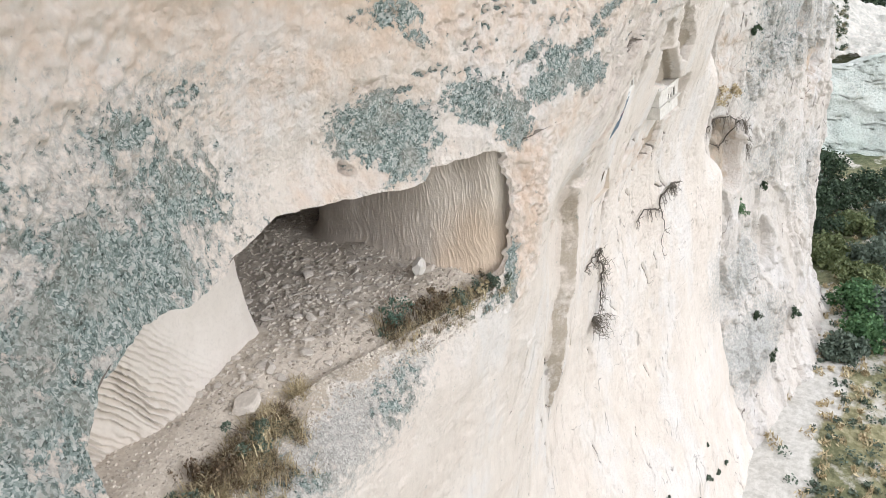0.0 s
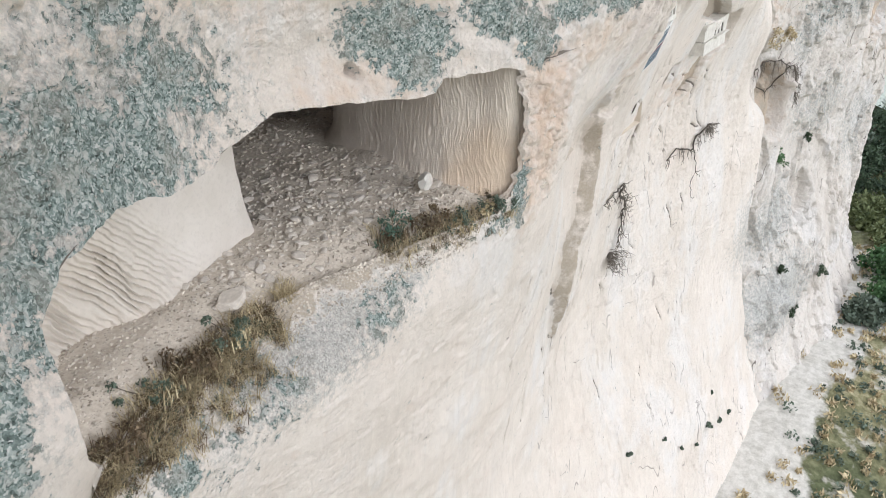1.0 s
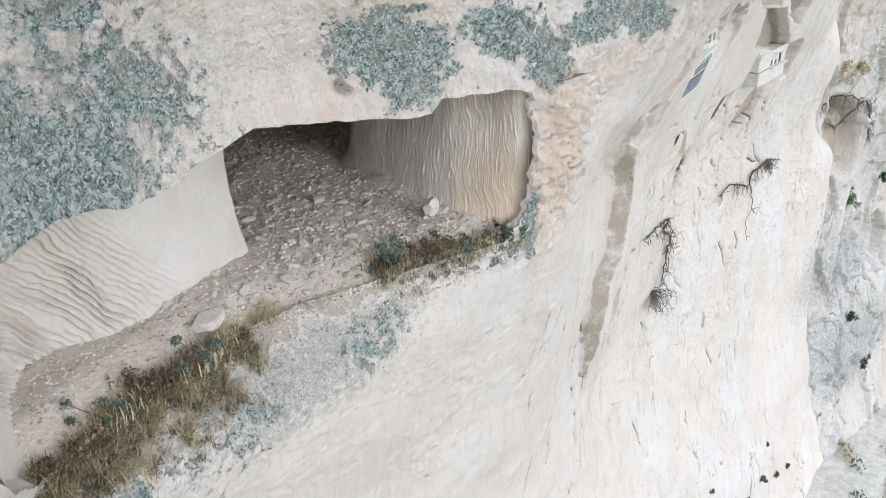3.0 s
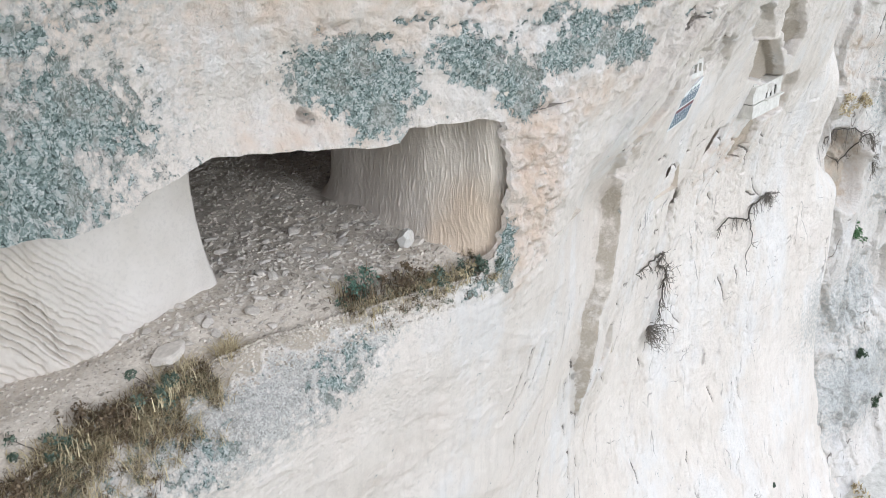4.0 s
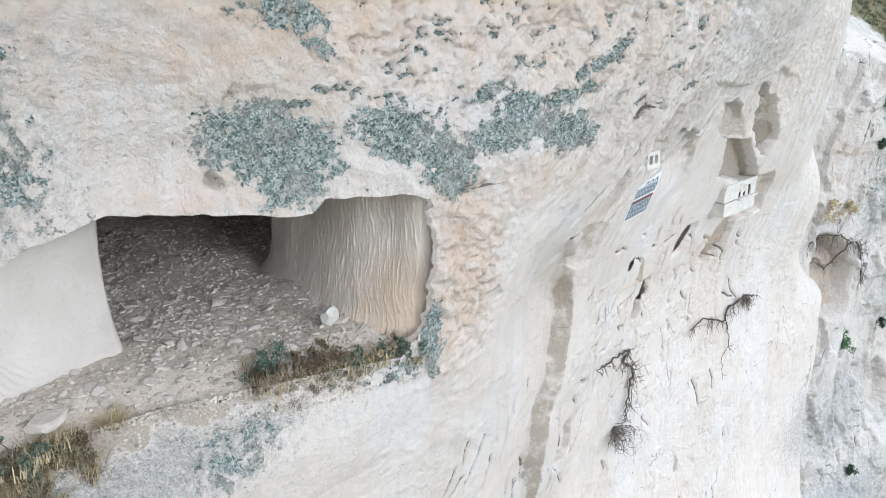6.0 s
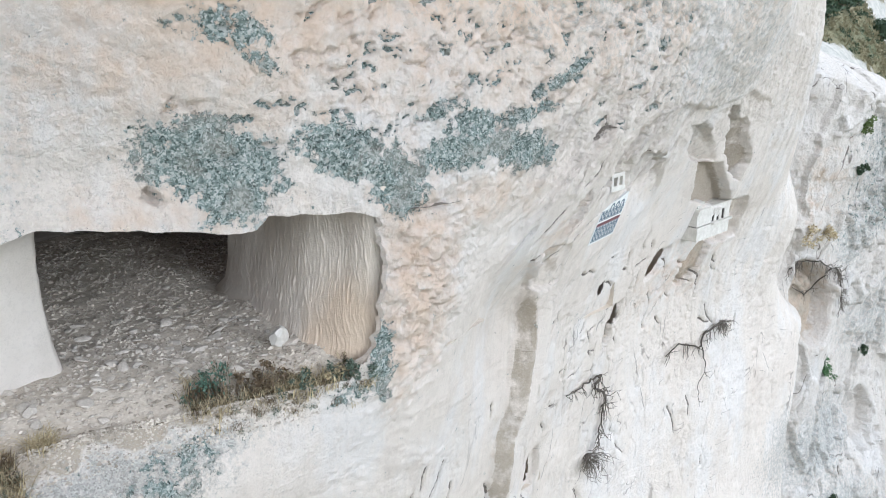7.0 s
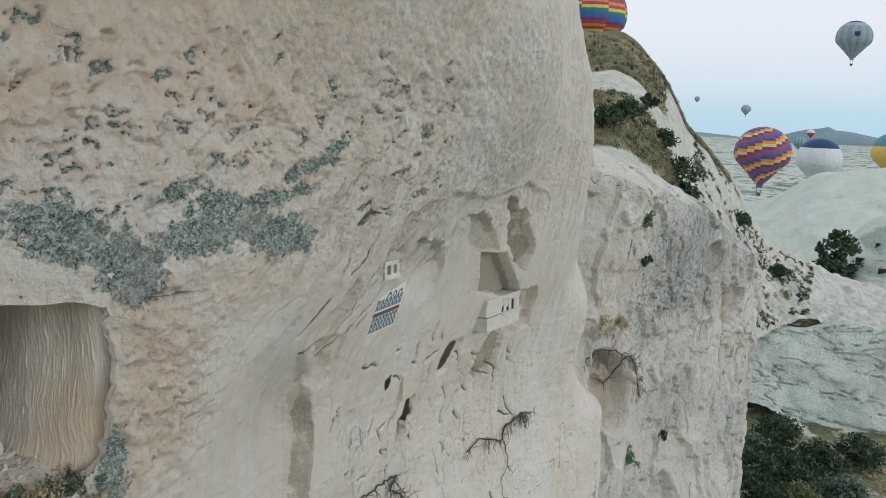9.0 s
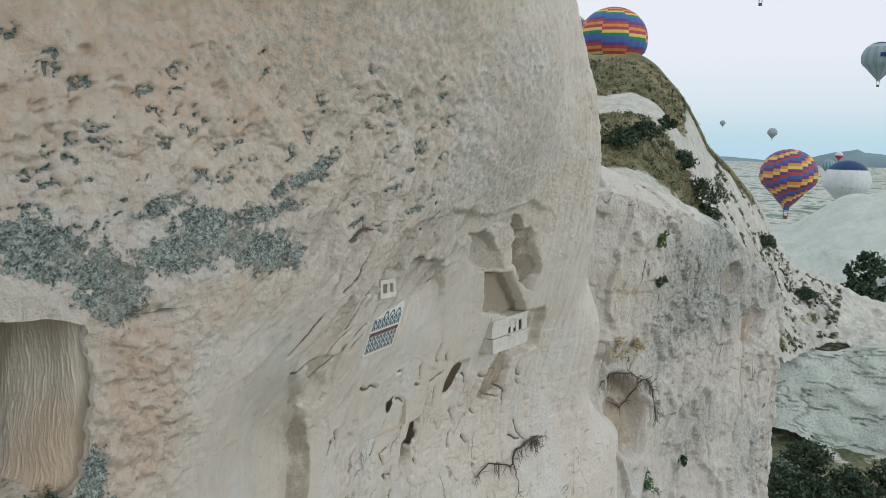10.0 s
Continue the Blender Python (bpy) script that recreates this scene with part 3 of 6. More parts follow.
by_mouth = (GX > 4.5) & (GX < 21.2) & (GZ > 27.6) & (GZ < 34)
sd[by_mouth], px[by_mouth], pz[by_mouth] = opening_distance(GX[by_mouth], GZ[by_mouth])
near = np.abs(sd) < 0.036
GX, GZ = np.where(near, px, GX), np.where(near, pz, GZ)
sd = np.where(near, 0.0, sd)
GY = rough_depth(GX, GZ)
cells = np.minimum.reduce([sd[:-1, :-1], sd[1:, :-1], sd[:-1, 1:], sd[1:, 1:]])
HOLES = [(38.15, 39.2, 26.15, 27.5, -0.25), (35.6, 36.55, 24.5, 25.5, 0.1), (29.75, 30.7, 19.2, 21.0, 0.15), (33.3, 33.75, 26.7, 27.3, 0.35)]
keep = cells >= -0.001
CXm, CZm = (GX[:-1, :-1] + GX[1:, 1:]) / 2, (GZ[:-1, :-1] + GZ[1:, 1:]) / 2
for x0, x1, z0, z1, hl in HOLES:
    keep &= niche(CXm, CZm, x0, x1, z0, z1, hl, 0.06, 3) < 0.5

LICHEN = [  # along the face, height, half widths, turn, strength
    (8.6, 34.3, 3.3, 2.0, -10, 1.0), (6.0, 33.0, 2.2, 2.2, 30, 1.0), (10.6, 33.5, 1.5, 1.3, 0, 1.0), (9.6, 36.2, 2.0, 0.55, 0, 0.8),
    (4.2, 34.0, 3.0, 4.0, 0, 0.9),
    (16.5, 34.1, 1.45, 0.85, -18, 1.05), (16.9, 33.4, 0.75, 0.75, 0, 1.0), (16.4, 34.9, 0.7, 0.35, 0, 0.85), (19.4, 34.2, 1.1, 0.62, -22, 1.0), (20.7, 33.4, 0.7, 0.95, 28, 1.0),
    (22.5, 33.95, 1.15, 0.45, 5, 1.0), (24.6, 33.85, 1.3, 0.5, -14, 1.0), (23.0, 34.65, 0.75, 0.4, 0, 0.9), (24.4, 34.75, 1.5, 0.22, 12, 0.75), (25.6, 35.6, 1.5, 0.2, 28, 0.66), (22.2, 35.1, 0.9, 0.22, 20, 0.7),
    (16.8, 37.0, 1.1, 0.4, -8, 0.72), (17.4, 36.4, 0.7, 0.22, -30, 0.66),
    (11.8, 28.1, 1.1, 0.4, -10, 0.5), (8.2, 26.6, 2.6, 1.2, 25, 0.95), (14.8, 27.3, 1.4, 0.6, 20, 0.55), (10.4, 26.9, 1.5, 0.8, 25, 0.62), (20.2, 28.9, 0.42, 1.1, 8, 0.85), (19.4, 28.1, 0.9, 0.35, 0, 0.6),
]
lichen = np.zeros(GX.shape)
for cx, cz, rx, rz, turn, strong in LICHEN:
    lichen = np.maximum(lichen, strong * ellipse(GX, GZ, cx, cz, rx, rz, turn))
lichen = np.maximum(lichen, 1.0 * bulge_pits(GX, GZ)[1])
gl = GX - groove_line(GZ)
# the widest ochre patch, at height 39.3, also darkens the bulge for shade
ochre = np.maximum.reduce([0.78 * ellipse(GX, GZ, 21.3, 30.8, 1.5, 3.0), 0.5 * ellipse(GX, GZ, 23.6, 32.6, 2.2, 0.7), 0.35 * ellipse(GX, GZ, 27.5, 30.6, 1.3, 1.2),
                           0.6 * ellipse(GX, GZ, 14.2, 36.2, 2.6, 0.8), 0.45 * ellipse(GX, GZ, 15.5, 33.2, 2.5, 0.7), 0.75 * ellipse(GX, GZ, 20, 39.3, 14, 4.2), 0.4 * ellipse(GX, GZ, 40.5, 25.5, 3, 2)])
# brown along the groove's side and the arch's top paints their shade
brown = np.maximum.reduce([0.60 * step(0.03, -0.08, gl) * step(-0.06, 0.05, gl + groove_wide(GZ)) * step(16, 18, GZ) * step(30.0, 28.6, GZ), 0.9 * cut(GX, GZ, BROWN_ROOM, 0.06, 0.1), 0.6 * cut(GX, GZ, BROKEN_HIGH), 0.42 * cut(GX, GZ, BROKEN_LOW), 0.3 * cut(GX, GZ, ARCH) * step(30.5, 32, GZ),
                           0.7 * niche(GX, GZ, 41.4, 43.0, 24.9, 27.6, 0.0, 0.1, 3), 0.5 * niche(GX, GZ, 42.2, 44.6, 27.0, 29.3, 0.3, 0.06, 5),
                           0.72 * step(27.75, 28.25, GZ + 0.5 * F2.fbm(GX * 1.1, GZ * 1.1, 3)) * step(28.75, 28.6, GZ) * step(5.8, 6.8, GX) * step(18.5, 16.5, GX), 0.7 * niche(GX, GZ, 35.3, 36.2, 23.6, 24.8, 0.1, 0.12, 3), 0.5 * niche(GX, GZ, 27.5, 28.6, 28.8, 30.35, 0.15)])
# brown in the pockets stands for the shadow they hold
brown = np.maximum(brown, 0.55 * bulge_pits(GX, GZ)[0])
blotch = 0.55 + 1.3 * F3.fbm(GX * 0.55, GZ * 0.75 + 0.3 * GX, 4, 0.6)
grey = np.maximum.reduce([0.66 * ellipse(GX, GZ, 7.5, 34.0, 4.6, 3.2), 0.5 * ellipse(GX, GZ, 9.5, 36.5, 3.5, 0.8), 0.85 * ellipse(GX, GZ, 12.2, 27.7, 3.6, 1.3), 0.75 * ellipse(GX, GZ, 15.0, 28.0, 2.4, 0.7), 0.5 * ellipse(GX, GZ, 30, 39, 9, 3), 0.68 * ellipse(GX, GZ, 54.5, 12.0, 4.0, 3.0), 0.45 * ellipse(GX, GZ, 36, 36, 6, 2)])
lichen = lichen * np.where(GX < 13, np.clip(blotch + 0.15, 0.35, 0.95), 1.0)
dusty = step(27.75, 28.25, GZ + 0.5 * F2.fbm(GX * 1.1, GZ * 1.1, 3)) * step(28.75, 28.6, GZ) * step(5.8, 6.8, GX) * step(18.5, 16.5, GX)
grey = grey * (1 - 0.8 * dusty)
lichen = lichen * (1 - ellipse(GX, GZ, 5.15, 31.2, 0.45, 1.0))
rugged = np.maximum.reduce([step(30.0, 33.5, GZ) * (1 - 0.6 * step(35.5, 37.5, GZ)), ellipse(GX, GZ, 21.5, 31, 2.4, 3.4), 0.5 * step(40, 43, GX), 0.7 * ellipse(GX, GZ, 11, 27.5, 6, 2), 0.15 + 0.5 * step(0.0, 0.3, F2.fbm(GX * 0.35, GZ * 0.5, 3))])
cliff = sheet("cliff", GX, GY, GZ, M_ROCK, keep, (("lichen", lichen), ("ochre", ochre), ("grey", grey), ("brown", brown), ("rugged", rugged), ("seam", seams(GX, GZ)), ("crack", 0.6 * step(32, 27, GZ) * step(22, 28, GX))))
tagged(cliff, "pale cream tuff cliff with grey-green lichen crusts and ochre stains", "cliff", kind="structure")

for x0, x1, z0, z1, hl in HOLES:
    xc, zc = (x0 + x1) / 2, (z0 + z1) / 2
    yf = float(rough_depth(np.array([xc]), np.array([zc]))[0]) + 0.18
    bm = bmesh.new()
    vs = [bm.verts.new((xc + sx * 1.3, yf + dy, zc + sz * 1.1)) for sx in (-1, 1) for dy in (0, 2.4) for sz in (-1, 1)]
    for f in ((0, 1, 3, 2), (4, 6, 7, 5), (2, 3, 7, 6), (0, 2, 6, 4), (1, 5, 7, 3)):
        bm.faces.new([vs[k] for k in f])
    tagged(part("rock_chamber", bm, M_WALL, None), "dark small chamber behind a hole in the cliff", "chamber", kind="structure")

# thickness of the mouth's rim
loop_n = 420
ring = []
per = [math.dist(OPENING[k], OPENING[(k + 1) % len(OPENING)]) for k in range(len(OPENING))]
total = sum(per)
for k, (a, length) in enumerate(zip(OPENING, per)):
    b = OPENING[(k + 1) % len(OPENING)]
    for j in range(max(1, round(loop_n * length / total))):
        f = j / max(1, round(loop_n * length / total))
        ring.append((a[0] + f * (b[0] - a[0]), a[1] + f * (b[1] - a[1])))
ring = np.array(ring + ring[:1])
ry = rough_depth(ring[:, 0], ring[:, 1])
out_x, out_z = np.sign(ring[:, 0] - 12.8) * step(6, 7.3, np.abs(ring[:, 0] - 12.8)), np.sign(ring[:, 1] - 30.6)
RX, RY, RZ = [], [], []
for d0 in (0.0, 0.06, 0.2, 0.5, 1.0):
    jamb = step(19.3, 19.9, ring[:, 0])
    d = d0 * (1 - 0.86 * jamb)
    RX.append(ring[:, 0] + out_x * d * 0.15 - 0.45 * jamb * d), RY.append(ry + d), RZ.append(ring[:, 1] + out_z * (0.03 + d * 0.12) * (d0 > 0))
zero = np.zeros((5, len(ring)))
rim_ob = sheet("cave_rim", np.array(RX), np.array(RY), np.array(RZ), M_ROCK, None, (("lichen", zero), ("ochre", zero + 0.45 * step(18.5, 19.2, ring[:, 0])), ("brown", zero + 0.8 * step(28.9, 28.6, ring[:, 1])), ("grey", zero), ("rugged", zero + 0.6)))
tagged(rim_ob, "broken edge of the cave mouth in pale tuff", "rock edge", kind="structure")


# ---- the gallery behind the mouth ----
FLOOR_Z = 28.8


def floor_height(x, y):
    front = face_depth(x, np.full(np.shape(x), 28.6))
    f = FLOOR_Z - 0.42 * step(1.5, 0.0, y - front) + 0.10 * F1.fbm(x * 0.7, y * 0.7, 3)
    f = f + 0.05 * F2.fbm(x * 2.6, y * 2.6, 3) * step(11.5, 14.5, x)
    return f + 0.25 * step(0.9, 0.0, np.abs(np.hypot(x - 19.9, (y - 14) * 0.35) - 0.6)) * step(18, 20, x)


fu, fv = np.linspace(3.6, 25, 290), np.linspace(0, 1, 210) ** 1.5
FX, FV = np.meshgrid(fu, fv, indexing="ij")
FY = face_depth(FX, np.full(FX.shape, 28.5)) + 0.0 + FV * 18
FZ = floor_height(FX, FY)
cave_floor = tagged(sheet("cave_floor", FX, FY, FZ, M_FLOOR), "dusty grey-brown cave floor strewn with rubble", "floor", kind="structure")

CX, CV = np.meshgrid(np.linspace(3.6, 25, 170), np.linspace(0, 1, 60) ** 1.4, indexing="ij")
top_x = np.array([p[0] for p in TOP])[::-1]
top_z = np.array([p[1] for p in TOP])[::-1]
lip = np.interp(CX, top_x, top_z)
CY = face_depth(CX, lip) + 0.15 + CV * 17
CZ = lip + 0.06 + (33.15 - lip) * step(0.0, 0.12, CV) + 0.06 * F3.fbm(CX * 1.2, CY * 1.2, 3)
# ceiling takes the dark tuff: its shade is in the colour
tagged(sheet("cave_ceiling", CX, CY, CZ, M_TUFF_DIM), "rough hewn ceiling of the rock-cut gallery", "ceiling", kind="structure")


def smooth_path(points, n, ease=3):
    """A curve through points, corners rounded a little."""
    p = np.array(points, float)
    seg = np.r_[0, np.cumsum(np.hypot(*(p[1:] - p[:-1]).T))]
    s = np.linspace(0, seg[-1], n)
    x, y = np.interp(s, seg, p[:, 0]), np.interp(s, seg, p[:, 1])
    k = np.ones(2 * ease + 1) / (2 * ease + 1)
    xs, ys = np.convolve(np.pad(x, ease, "edge"), k, "valid"), np.convolve(np.pad(y, ease, "edge"), k, "valid")
    return xs, ys, s


def hewn_wall(name, points, n, base, top, lean, marks, material, label, level=False, ease=3):
    """A cave wall along a path on plan. lean: shift on plan from foot to top. marks: depth of the pick marks."""
    x, y, s = smooth_path(points, n, ease)
    tx, ty = np.gradient(x), np.gradient(y)
    ln = np.hypot(tx, ty)
    nx, ny = -ty / ln, tx / ln
    h = np.linspace(0, 1, 170)
    S, Hh = np.meshgrid(s, h, indexing="ij")
    zz = base + (top - base) * Hh
    slant = S * 15.0 + zz * 3.0 + 0.5 * (zz - 30) ** 2 * step(6.2, 3.0, S) + 3.6 * F1.fbm(S * 0.9, zz * 0.9, 4)
    if level:
        slant = zz * 4.0 + 5.0 * (S - 7) - 0.20 * (S - 7) ** 2 + 1.3 * F1.fbm(S * 0.8, zz * 0.7, 3) + 0.7 * F3.fbm(S * 2.4, zz * 2.0, 3)
    d = marks(S) * ((0.5 - np.abs(F2.fbm(slant, (S * 0.45 if level else zz * 1.7 - 0.2 * S), 3, 0.6)) * 2) + (0.08 if level else 0.25) * F4.fbm(S * 7, zz * 4, 2))
    if level:
        d = marks(S) * ((slant % 1.0) * (0.55 + 0.9 * F2.fbm(S * 1.6, slant * 0.5, 2)) + 0.15 * F4.fbm(S * 5, zz * 5, 2)) * step(28.6, 29.1, zz) * (0.04 + 0.96 * step(9.4, 6.8, S + 0.6 * (zz - 29)))
    d = d + 0.10 * F3.fbm(S * 0.6, zz * 0.6, 3)
    curve = np.sin(Hh * math.pi) * 0.12 - 0.5 * step(0.22, 0.0, Hh) ** 2 * (0 if level else step(s[-1] - 1.0, s[-1] - 2.2, S))
    X = x[:, None] + nx[:, None] * (d + curve) + (lean[0](s)[:, None] if callable(lean[0]) else lean[0]) * Hh
    Y = y[:, None] + ny[:, None] * (d + curve) + lean[1] * Hh
    stain = ellipse(S, zz, s[-1] - 1.4, 29.3, 1.3, 1.5) 
    if level:
        stain = 0.5 * step(3.0, 4.2, S) * step(9.4, 6.6, S + 0.6 * (zz - 29))
    return tagged(sheet(name, X, Y, zz, material, None, (("ochre", stain),)), label, "wall", kind="structure")


hewn_wall("cave_wall_back", [(5.85, 10.5), (6.05, 11.3), (6.5, 12.4), (7.0, 13.6), (7.7, 14.6), (8.6, 14.75), (9.6, 14.4), (10.5, 14.45), (11.6, 14.85), (14.1, 15.45), (14.25, 15.65), (14.0, 16.4), (12.8, 17.2)],
          480, 28.4, 33.2, (-0.35, 0.0), lambda s: 0.32 * step(10.2, 8.2, s) * step(2.0, 3.4, s) + 0.006, M_HEWN_PALE, "smooth pale wall of the gallery with wavy pick marks at its end", True)
# inner walls painted dark, since little light reaches this far back
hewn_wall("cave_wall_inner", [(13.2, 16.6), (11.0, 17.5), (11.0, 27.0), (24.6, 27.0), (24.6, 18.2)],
          150, 28.4, 33.4, (0, 0), lambda s: 0.15 + 0 * s, M_TUFF_DIM, "inner walls of the rock-cut room, coloured dark for the shade")
hewn_wall("cave_wall_side", [(22.2, 18.8), (20.6, 18.6), (20.1, 18.0), (19.7, 16.6), (19.4, 15.2), (19.22, 14.0), (19.2, 13.1), (19.38, 12.2), (19.68, 11.45), (20.0, 10.93), (20.25, 10.82), (20.7, 10.8)],
          700, 28.4, 33.3, (lambda s: 0.16 + 0.62 * step(2.4, 5.0, s) * step(s[-1] - 0.5, s[-1] - 2.4, s), 0.0), lambda s: 0.020 + 0 * s, M_WALL, "tan side wall scored with long vertical pick marks", False, 22)


# ---- rock tower beside the cliff ----
def through_points(points, n):
    """Even points on a smooth curve (Catmull-Rom) through rows of numbers."""
    p = np.array(points, float)
    p = np.vstack([2 * p[0] - p[1], p, 2 * p[-1] - p[-2]])
    out = []
    for k in range(1, len(p) - 2):
        t = np.linspace(0, 1, 40, endpoint=False)[:, None]
        a, b, c, d = p[k - 1:k + 3]
        out.append(0.5 * (2 * b + (c - a) * t + (2 * a - 5 * b + 4 * c - d) * t ** 2 + (3 * b - a - 3 * c + d) * t ** 3))
    out = np.vstack(out + [p[-2:-1]])
    s = np.r_[0, np.cumsum(np.linalg.norm(np.diff(out[:, :2], axis=0), axis=1))]
    u = np.linspace(0, s[-1], n)
    return np.stack([np.interp(u, s, out[:, k]) for k in range(out.shape[1])], 1), u


# plan of the tower's face, with the height of its shoulder
plan, pu = through_points([(47, 22, 35), (51.2, 17.9, 34.9), (54.0, 14.9, 34.4), (56.5, 13.3, 33.9), (59, 12.5, 33.2), (62, 11.9, 32.6), (69, 10.8, 30.8), (76, 10.2, 28.2), (82, 10.2, 25.4), (86.0, 11.6, 22.6), (88.5, 16, 22), (92, 26, 22), (96, 42, 20)], 720)
tn = np.gradient(plan[:, 0]), np.gradient(plan[:, 1])
tl = np.hypot(*tn)
inx, iny = -tn[1] / tl, tn[0] / tl
hv = np.linspace(0, 1, 400)
arc = np.linspace(0, 1, 120)[1:]
U, V = np.meshgrid(pu, np.r_[hv, 1 + arc], indexing="ij")
TX0, TY0, CROWN = plan[:, 0][:, None], plan[:, 1][:, None], plan[:, 2][:, None]
up = np.clip(V, 0, 1)
zz = -9 + (CROWN + 9) * up
back = np.clip(V - 1, 0, 1)
inward = 26 * back ** 1.3
zz = zz + 2.2 * (1 - np.exp(-inward / 2.0)) + 0.085 * inward * step(70, 56, TX0) - 0.03 * inward
rel = 0.55 * F1.fbm(U * 0.13, zz * 0.16, 3) + 0.30 * F2.fbm(U * 0.45, zz * 0.35, 4, 0.55) + 0.08 * F3.fbm(U * 1.5, zz * 1.1, 3, 0.6) + 0.04 * F4.fbm(U * 4, zz * 4, 2)
ledge = F4.fbm(U * 0.35 + 8, zz * 0.55, 4, 0.6)
rel = rel - 0.10 * step(0.08, 0.11, ledge)
clefts = np.abs(F3.fbm(U * 0.22 + 31, zz * 0.06 + 7, 3))
rel = rel + 0.7 * step(0.022, 0.0, clefts) * step(8, 14, zz) * step(-0.1, 0.15, F1.fbm(U * 0.15 + 5, zz * 0.12, 2))
slabs = F2.fbm(U * 0.28 + 60, zz * 0.17 + 3, 4, 0.6)
rel = rel - 0.35 * step(0.0, 0.02, slabs) + 0.35 * step(0.20, 0.22, slabs)
bu, bz = np.floor(U * 0.75 + 1.3 * F1.fbm(U * 0.3, zz * 0.3, 3)), np.floor(zz * 0.42 + 0.9 * F2.fbm(U * 0.35 + 9, zz * 0.3, 3))
rel = rel + 0.26 * (F3.t[bu.astype(int) % 256, bz.astype(int) % 256] - 0.5) * step(32, 26, zz)
XX = TX0 + 0 * U
rel = rel + 0.35 * np.exp(-((zz - 16.5) / 4.5) ** 2) * step(52, 58, XX) * step(76, 64, XX) - np.maximum(2.1 * step(13, 3, zz) * step(51, 54.5, XX) * step(80, 66, XX), 1.35 * step(23.5, 19.5, zz) * step(52, 54.5, XX) * step(60.5, 57, XX)) - 0.45 * soft(1.5 - zz, 1.0)
# open cleft with the hanging roots, and brown hollows
rel = rel + 1.5 * step(1.15, 0.8, np.hypot((XX - 56.9 + 0.15 * (zz - 20)) / 1.5, (zz - 20.6) / 2.5))
rel = rel + 0.9 * step(1.1, 0.85, np.hypot((XX - 70.0) / 2.2, (zz - 27.5) / 1.4)) + 1.0 * step(1.1, 0.85, np.hypot((XX - 75.0) / 2.0, (zz - 23.6) / 1.7))
rel = rel + 0.8 * step(1.15, 0.8, np.hypot((XX - 64.5) / 1.0, (zz - 11.0) / 2.0))
fade = np.exp(-inward / 4.0)
off = inward + rel * (0.25 + 0.75 * fade)
BX, BY = TX0 + inx[:, None] * off, TY0 + iny[:, None] * off
BZ = zz + 0.35 * (1 - fade) * F2.fbm(BX * 0.3, BY * 0.3, 4)
face = step(33.5, 30.5, zz) * step(22.5, 25, zz)
t_grey = np.maximum.reduce([0.62 * face * step(57, 62, XX), 0.8 * ellipse(XX, zz, 60.0, 4.5, 5.5, 3.4), 0.72 * ellipse(XX, zz, 59.5, 11.0, 4.5, 3.0), 0.6 * ellipse(XX, zz, 60.5, 24, 2.4, 2.0), 0.8 * ellipse(XX, zz, 68, 30, 4, 3),
                            0.55 * ellipse(XX, zz, 76, 13, 5, 4), 0.6 * ellipse(XX, zz, 66, 18, 5, 3)])
t_lich = 0.34 * face * step(56, 60, XX) * step(75, 68, XX)
t_och = np.maximum.reduce([0.55 * ellipse(XX, zz, 56.6, 27.6, 1.8, 2.6), 0.6 * ellipse(XX, zz, 56.8, 20.6, 1.6, 2.9), 0.8 * ellipse(XX, zz, 70, 27.5, 2.4, 1.6), 0.8 * ellipse(XX, zz, 75, 23.6, 2.0, 2.0), 0.4 * ellipse(XX, zz, 74, 22, 5, 4)])
t_brown = np.maximum.reduce([0.85 * ellipse(XX, zz, 56.8, 20.6, 1.5, 2.6), 0.45 * ellipse(XX, zz, 56.6, 27.6, 1.4, 2.2), 0.9 * ellipse(XX, zz, 70, 27.5, 2.2, 1.4), 0.9 * ellipse(XX, zz, 75, 23.6, 1.8, 1.7)])
tower = sheet("rock_tower", BX, BY, BZ, M_TOWER, None, (("lichen", t_lich), ("ochre", t_och * 0.6), ("grey", t_grey), ("brown", t_brown), ("rugged", np.ones(XX.shape)), ("crack", np.ones(XX.shape))))
tagged(tower, "whitish tuff buttress with grey weathered upper face", "rock", kind="structure")

EYE = (9.63, -5.23, 36.74)


def bearing(a, d, z):
    """A point at a bearing and a distance from the end of the flight."""
    return (EYE[0] + d * math.cos(radians(a)), EYE[1] + d * math.sin(radians(a)), z)


